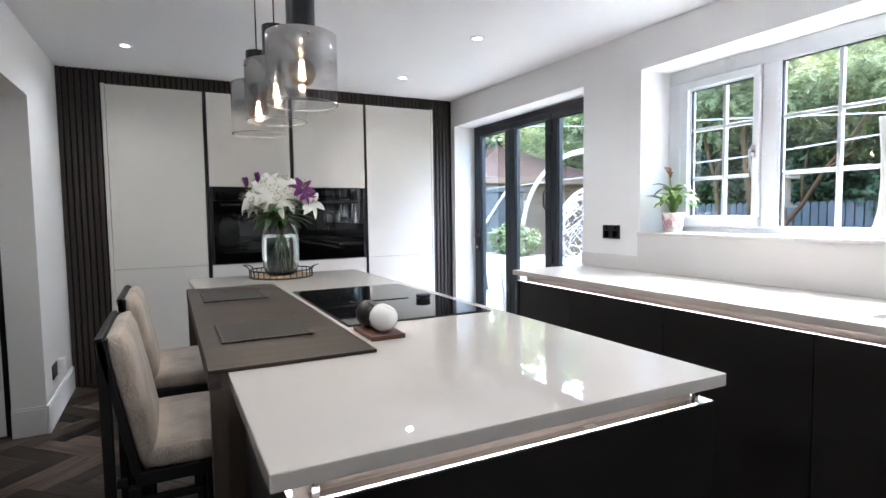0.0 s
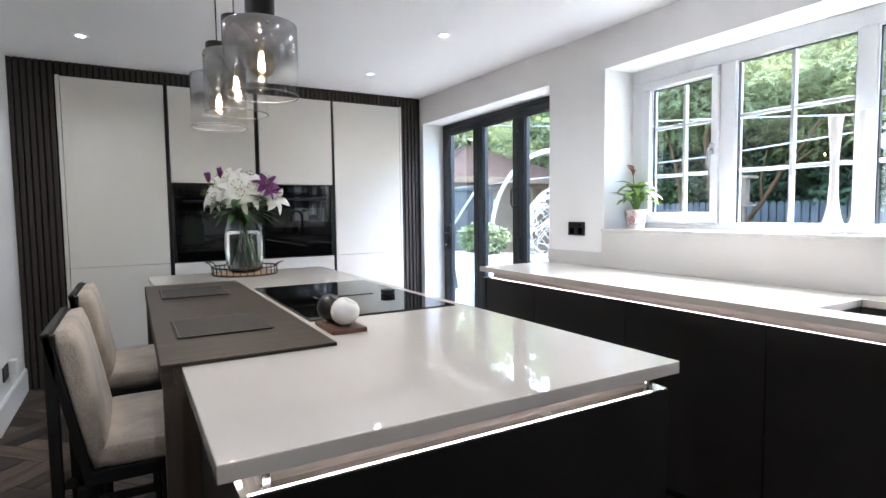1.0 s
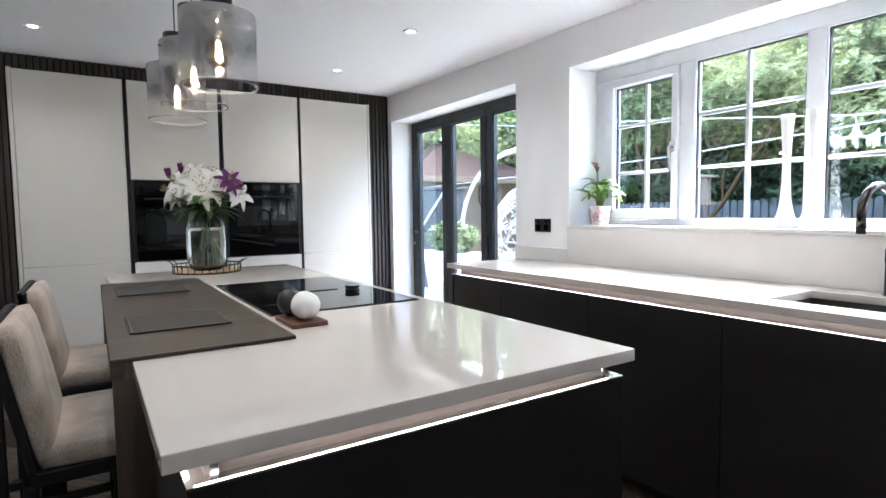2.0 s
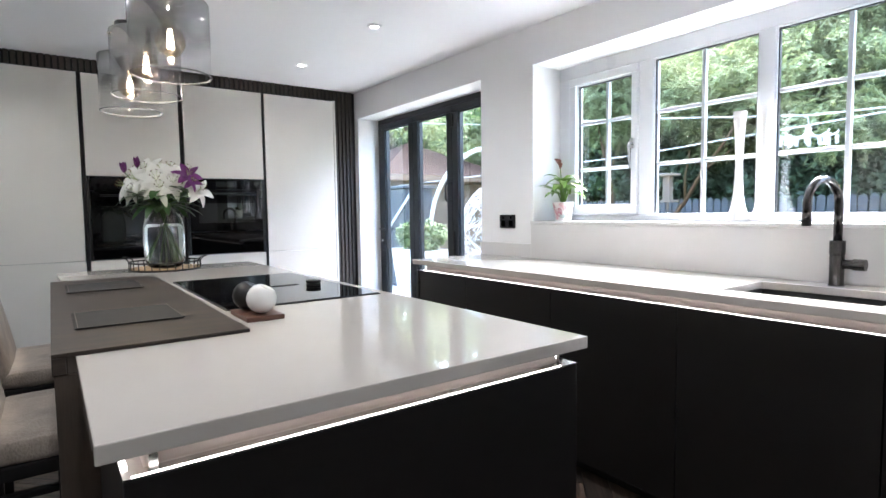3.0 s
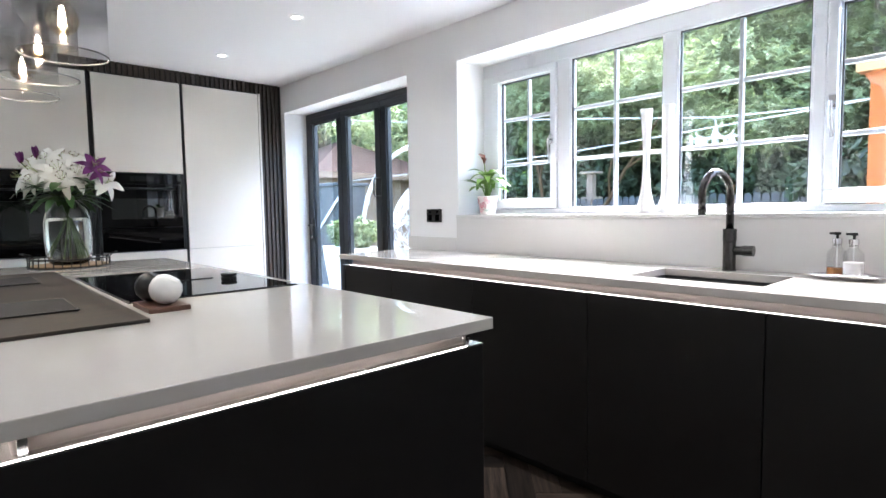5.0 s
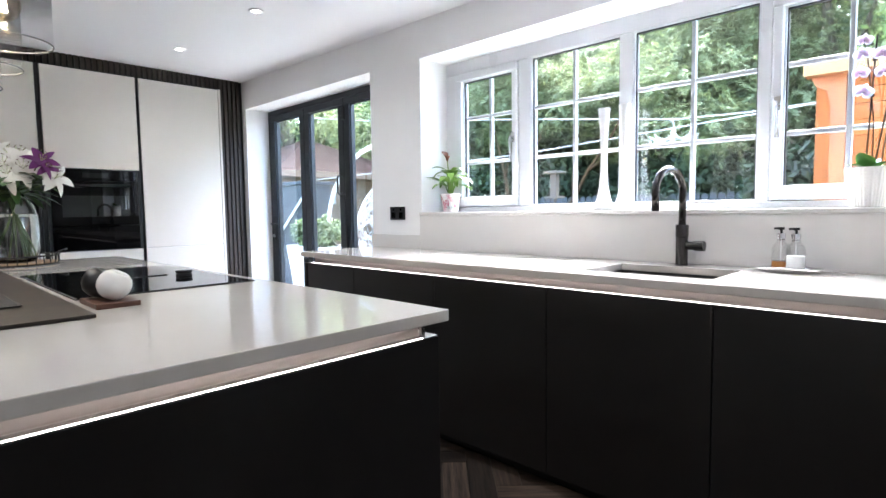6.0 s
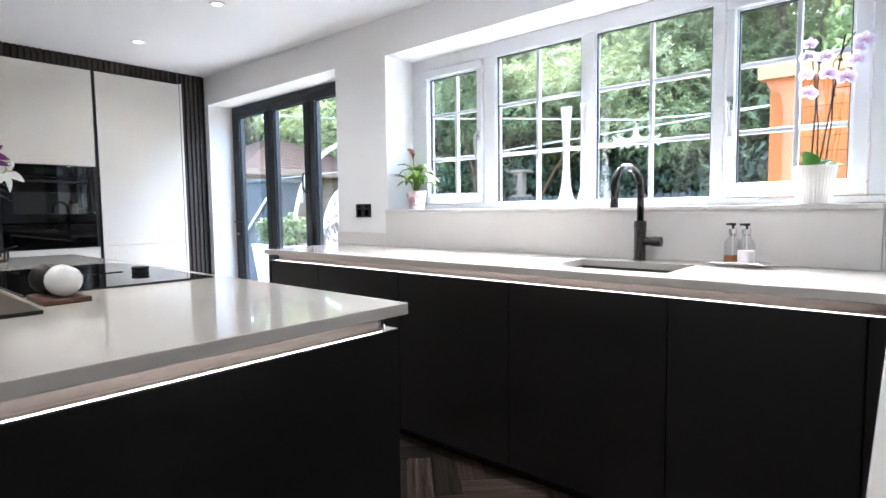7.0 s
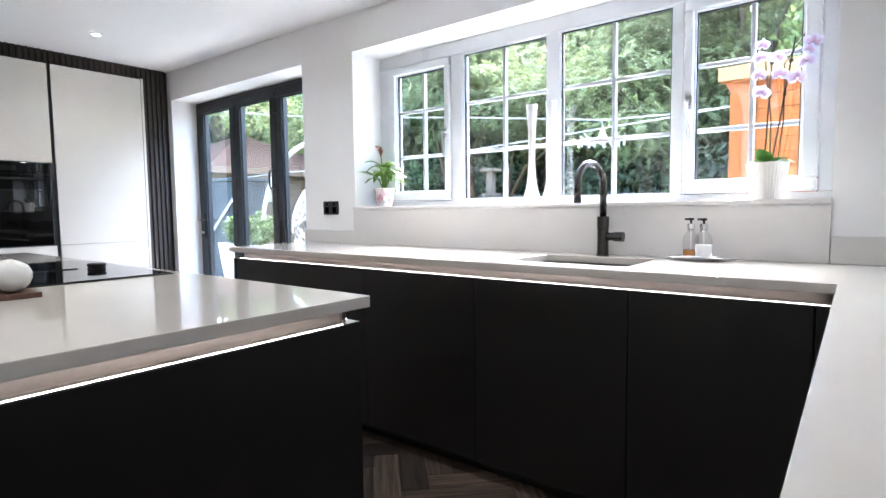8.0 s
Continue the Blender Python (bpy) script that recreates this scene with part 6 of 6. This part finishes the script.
def egg_chair():
    cx_, cy_ = 5.45, 5.72
    root = thing("hanging_egg_chair", (cx_, cy_, gz + 0.06), "white woven hanging egg chair on a curved stand", "hanging chair")
    z0 = gz + 0.065
    base_ = Vector((cx_, cy_, z0))
    hoop = []
    for k in range(25):
        a = radians(-46 + 147 * k / 24)
        hoop.append(Vector((cx_ + 0.05, 5.95 + 1.33 * math.cos(a), 0.85 + 1.23 * math.sin(a))))
    part("stand", tube(hoop, 0.032, 12), M_WHITEMETAL, root, smooth=True)
    part("base_ring", tube([Vector((cx_ + 0.05 + 0.55 * math.cos(a * math.pi / 16), 6.35 + 0.55 * math.sin(a * math.pi / 16), z0 + 0.03)) for a in range(33)], 0.028, 8, cap=False), M_WHITEMETAL, root)
    tip = hoop[-1]
    ch_ = bmesh.new()
    for k in range(9):
        z = tip.z - 0.05 - k * 0.045
        p = [(tip.x + (0.012 * math.cos(a) if k % 2 else 0), tip.y + (0 if k % 2 else 0.012 * math.cos(a)), z + 0.028 * math.sin(a)) for a in [i * math.pi / 4 for i in range(9)]]
        tube(p, 0.005, 5, ch_, cap=False)
    part("chain", ch_, M_WHITEMETAL, root)
    hx, hz = 0.52, 0.62
    c0 = Vector((tip.x, tip.y, tip.z - 0.45 - hz))
    r = random.Random(4)

    def shell(u, v):
        w = hx * math.sin(v) * (1 - 0.12 * math.cos(v))
        return c0 + Vector((w * math.cos(u), w * math.sin(u), hz * math.cos(v)))
    # criss-cross web of thin straight strands, open towards the garden
    for k in range(290):
        bm = bmesh.new()
        u, v = r.uniform(0.6, 5.6), math.acos(r.uniform(-0.96, 0.97))
        du, dv = r.choice((-1, 1)) * r.uniform(0.02, 0.13) / max(0.35, math.sin(v)), r.uniform(-0.12, 0.12)
        tube([shell(u + du * i, min(3.05, max(0.06, v + dv * i))) for i in range(-2, 3)], 0.0048, 4, bm)
        part("woven_strand", bm, M_WHITEMETAL, root)
    part("rim", tube([shell(0.55 * math.sin(i * math.pi / 24 * 2) , 0.15 + 2.75 * (1 - abs(1 - i / 12))) for i in range(25)], 0.02, 7), M_WHITEMETAL, root, smooth=True)
    part("seat_cushion", lathe([(0, 0), (0.30, 0.0), (0.36, 0.05), (0.34, 0.12), (0, 0.14)], 24, (c0.x, c0.y, c0.z - 0.42)), M_CUSH, root, smooth=True)


M_CUSH = mat("pale_grey_cushion", (0.55, 0.56, 0.56), 0.9, vary=0.08, fine=200, bump=0.3)
egg_chair()


def planter(x, y):
    root = thing("planter", (x, y, gz + 0.06), "tall white tapered planter with a bushy green shrub", "planter", "planters by the door")
    z0 = gz + 0.0605
    bm = bmesh.new()
    rings = []
    for w, z in ((0.13, 0), (0.215, 0.80), (0.195, 0.80), (0.19, 0.76)):
        rings.append([bm.verts.new((x + sx * w, y + sy * w, z0 + z)) for sx, sy in ((-1, -1), (1, -1), (1, 1), (-1, 1))])
    bm.faces.new(rings[0][::-1])
    bm.faces.new(rings[-1])
    for a, b in zip(rings, rings[1:]):
        for i in range(4):
            bm.faces.new((a[i - 1], a[i], b[i], b[i - 1]))
    part("pot", bm, M_WHITEMETAL, root, bevel=0.008)
    part("trunk", tube([(x, y, z0 + 0.75), (x, y, z0 + 1.0)], 0.02, 6), M_BARK, root)
    r = random.Random(9)
    blobs = [(x, y, z0 + 0.98, 0.17, 0.17, 0.20)] + [(x + 0.14 * math.cos(k), y + 0.14 * math.sin(k), z0 + 0.93 + r.uniform(-0.05, 0.12), 0.10, 0.10, 0.09) for k in range(9)]
    foliage("shrub", root, blobs, 2600, 0.028, M_LEAF_M, 77, 0.55)


planter(4.62, 6.43)
planter(4.58, 5.97)

# washing lines with a peg hanger
wl = thing("washing_line", (6.8, 3, 2.0), "white washing lines strung across the garden", "washing line")
part("line", tube([(6.8, 10.4, 3.15), (6.8, 7.4, 2.70), (6.8, 4.5, 2.375), (6.8, 2.5, 2.125), (6.8, 1.8, 2.105), (6.8, 1.14, 2.12)], 0.007, 6), M_LINE, wl)
part("line", tube([(6.78, 10.5, 1.80), (6.78, 8.3, 1.83), (6.78, 4.5, 1.915), (6.78, 1.82, 2.07), (6.78, 1.14, 2.115)], 0.007, 6), M_LINE, wl)
ph = thing("peg_hanger", (6.8, 2.53, 1.96), "white plastic peg hanger on the washing line", "peg hanger")
hx, hy, hz = 6.8, 2.53, 1.925
part("hook", tube([(hx, hy, hz + 0.06), (hx, hy, hz + 0.16), (hx, hy + 0.012, hz + 0.19), (hx, hy + 0.03, hz + 0.195), (hx, hy + 0.035, hz + 0.18)], 0.006, 6), M_LINE, ph)
part("hub", lathe([(0, -0.02), (0.05, -0.02), (0.055, 0.01), (0.03, 0.04), (0.022, 0.10), (0, 0.11)], 14, (hx, hy, hz)), M_LINE, ph)
for k in range(8):
    a = k * math.pi / 4 + 0.3
    c_, s_ = math.cos(a), math.sin(a)
    arm = part("arm", tube([(hx + 0.04 * c_, hy + 0.04 * s_, hz), (hx + 0.14 * c_, hy + 0.14 * s_, hz - 0.02), (hx + 0.23 * c_, hy + 0.23 * s_, hz + 0.005), (hx + 0.25 * c_, hy + 0.25 * s_, hz + 0.035)], 0.010, 6), M_LINE, ph)
    for rr in (0.14, 0.235):
        part("peg", boxes((hx + rr * c_ - 0.008, hx + rr * c_ + 0.008, hy + rr * s_ - 0.014, hy + rr * s_ + 0.014, hz - 0.09, hz - 0.012)), M_LINE, arm)

# bird feeder
bf_ = thing("bird_feeder", (6.5, 3.85, 1.3), "wooden bird feeder on a slim pole", "bird feeder")
part("pole", tube([(6.5, 3.85, gz), (6.5, 3.85, 1.30)], 0.012, 8), M_BARK, bf_)
M_FEED = mat("weathered_pale_wood", (0.075, 0.060, 0.043), 0.8, vary=0.2)
part("tray", boxes((6.41, 6.59, 3.76, 3.94, 1.30, 1.325)), M_FEED, bf_)
part("silo", boxes((6.46, 6.54, 3.81, 3.89, 1.326, 1.60)), M_FEED, bf_)
part("roof", boxes((6.40, 6.60, 3.75, 3.95, 1.601, 1.63)), M_FEED, bf_, bevel=0.005)

# dark door standing open in the next room
nd = thing("door_2", (-0.34, 4.6, 0), "white door with a dark edge standing open in the next room", "door", kind="structure")
part("door_leaf", boxes((-0.365, -0.325, 4.27, 5.0, 0.01, 1.98)), M_TRIM, nd, bevel=0.003)
part("door_edge", boxes((-0.3245, -0.300, 4.27, 5.0, 0.01, 1.98)), M_BLACK, nd, "black door edge", bevel=0.002)

herringbone()
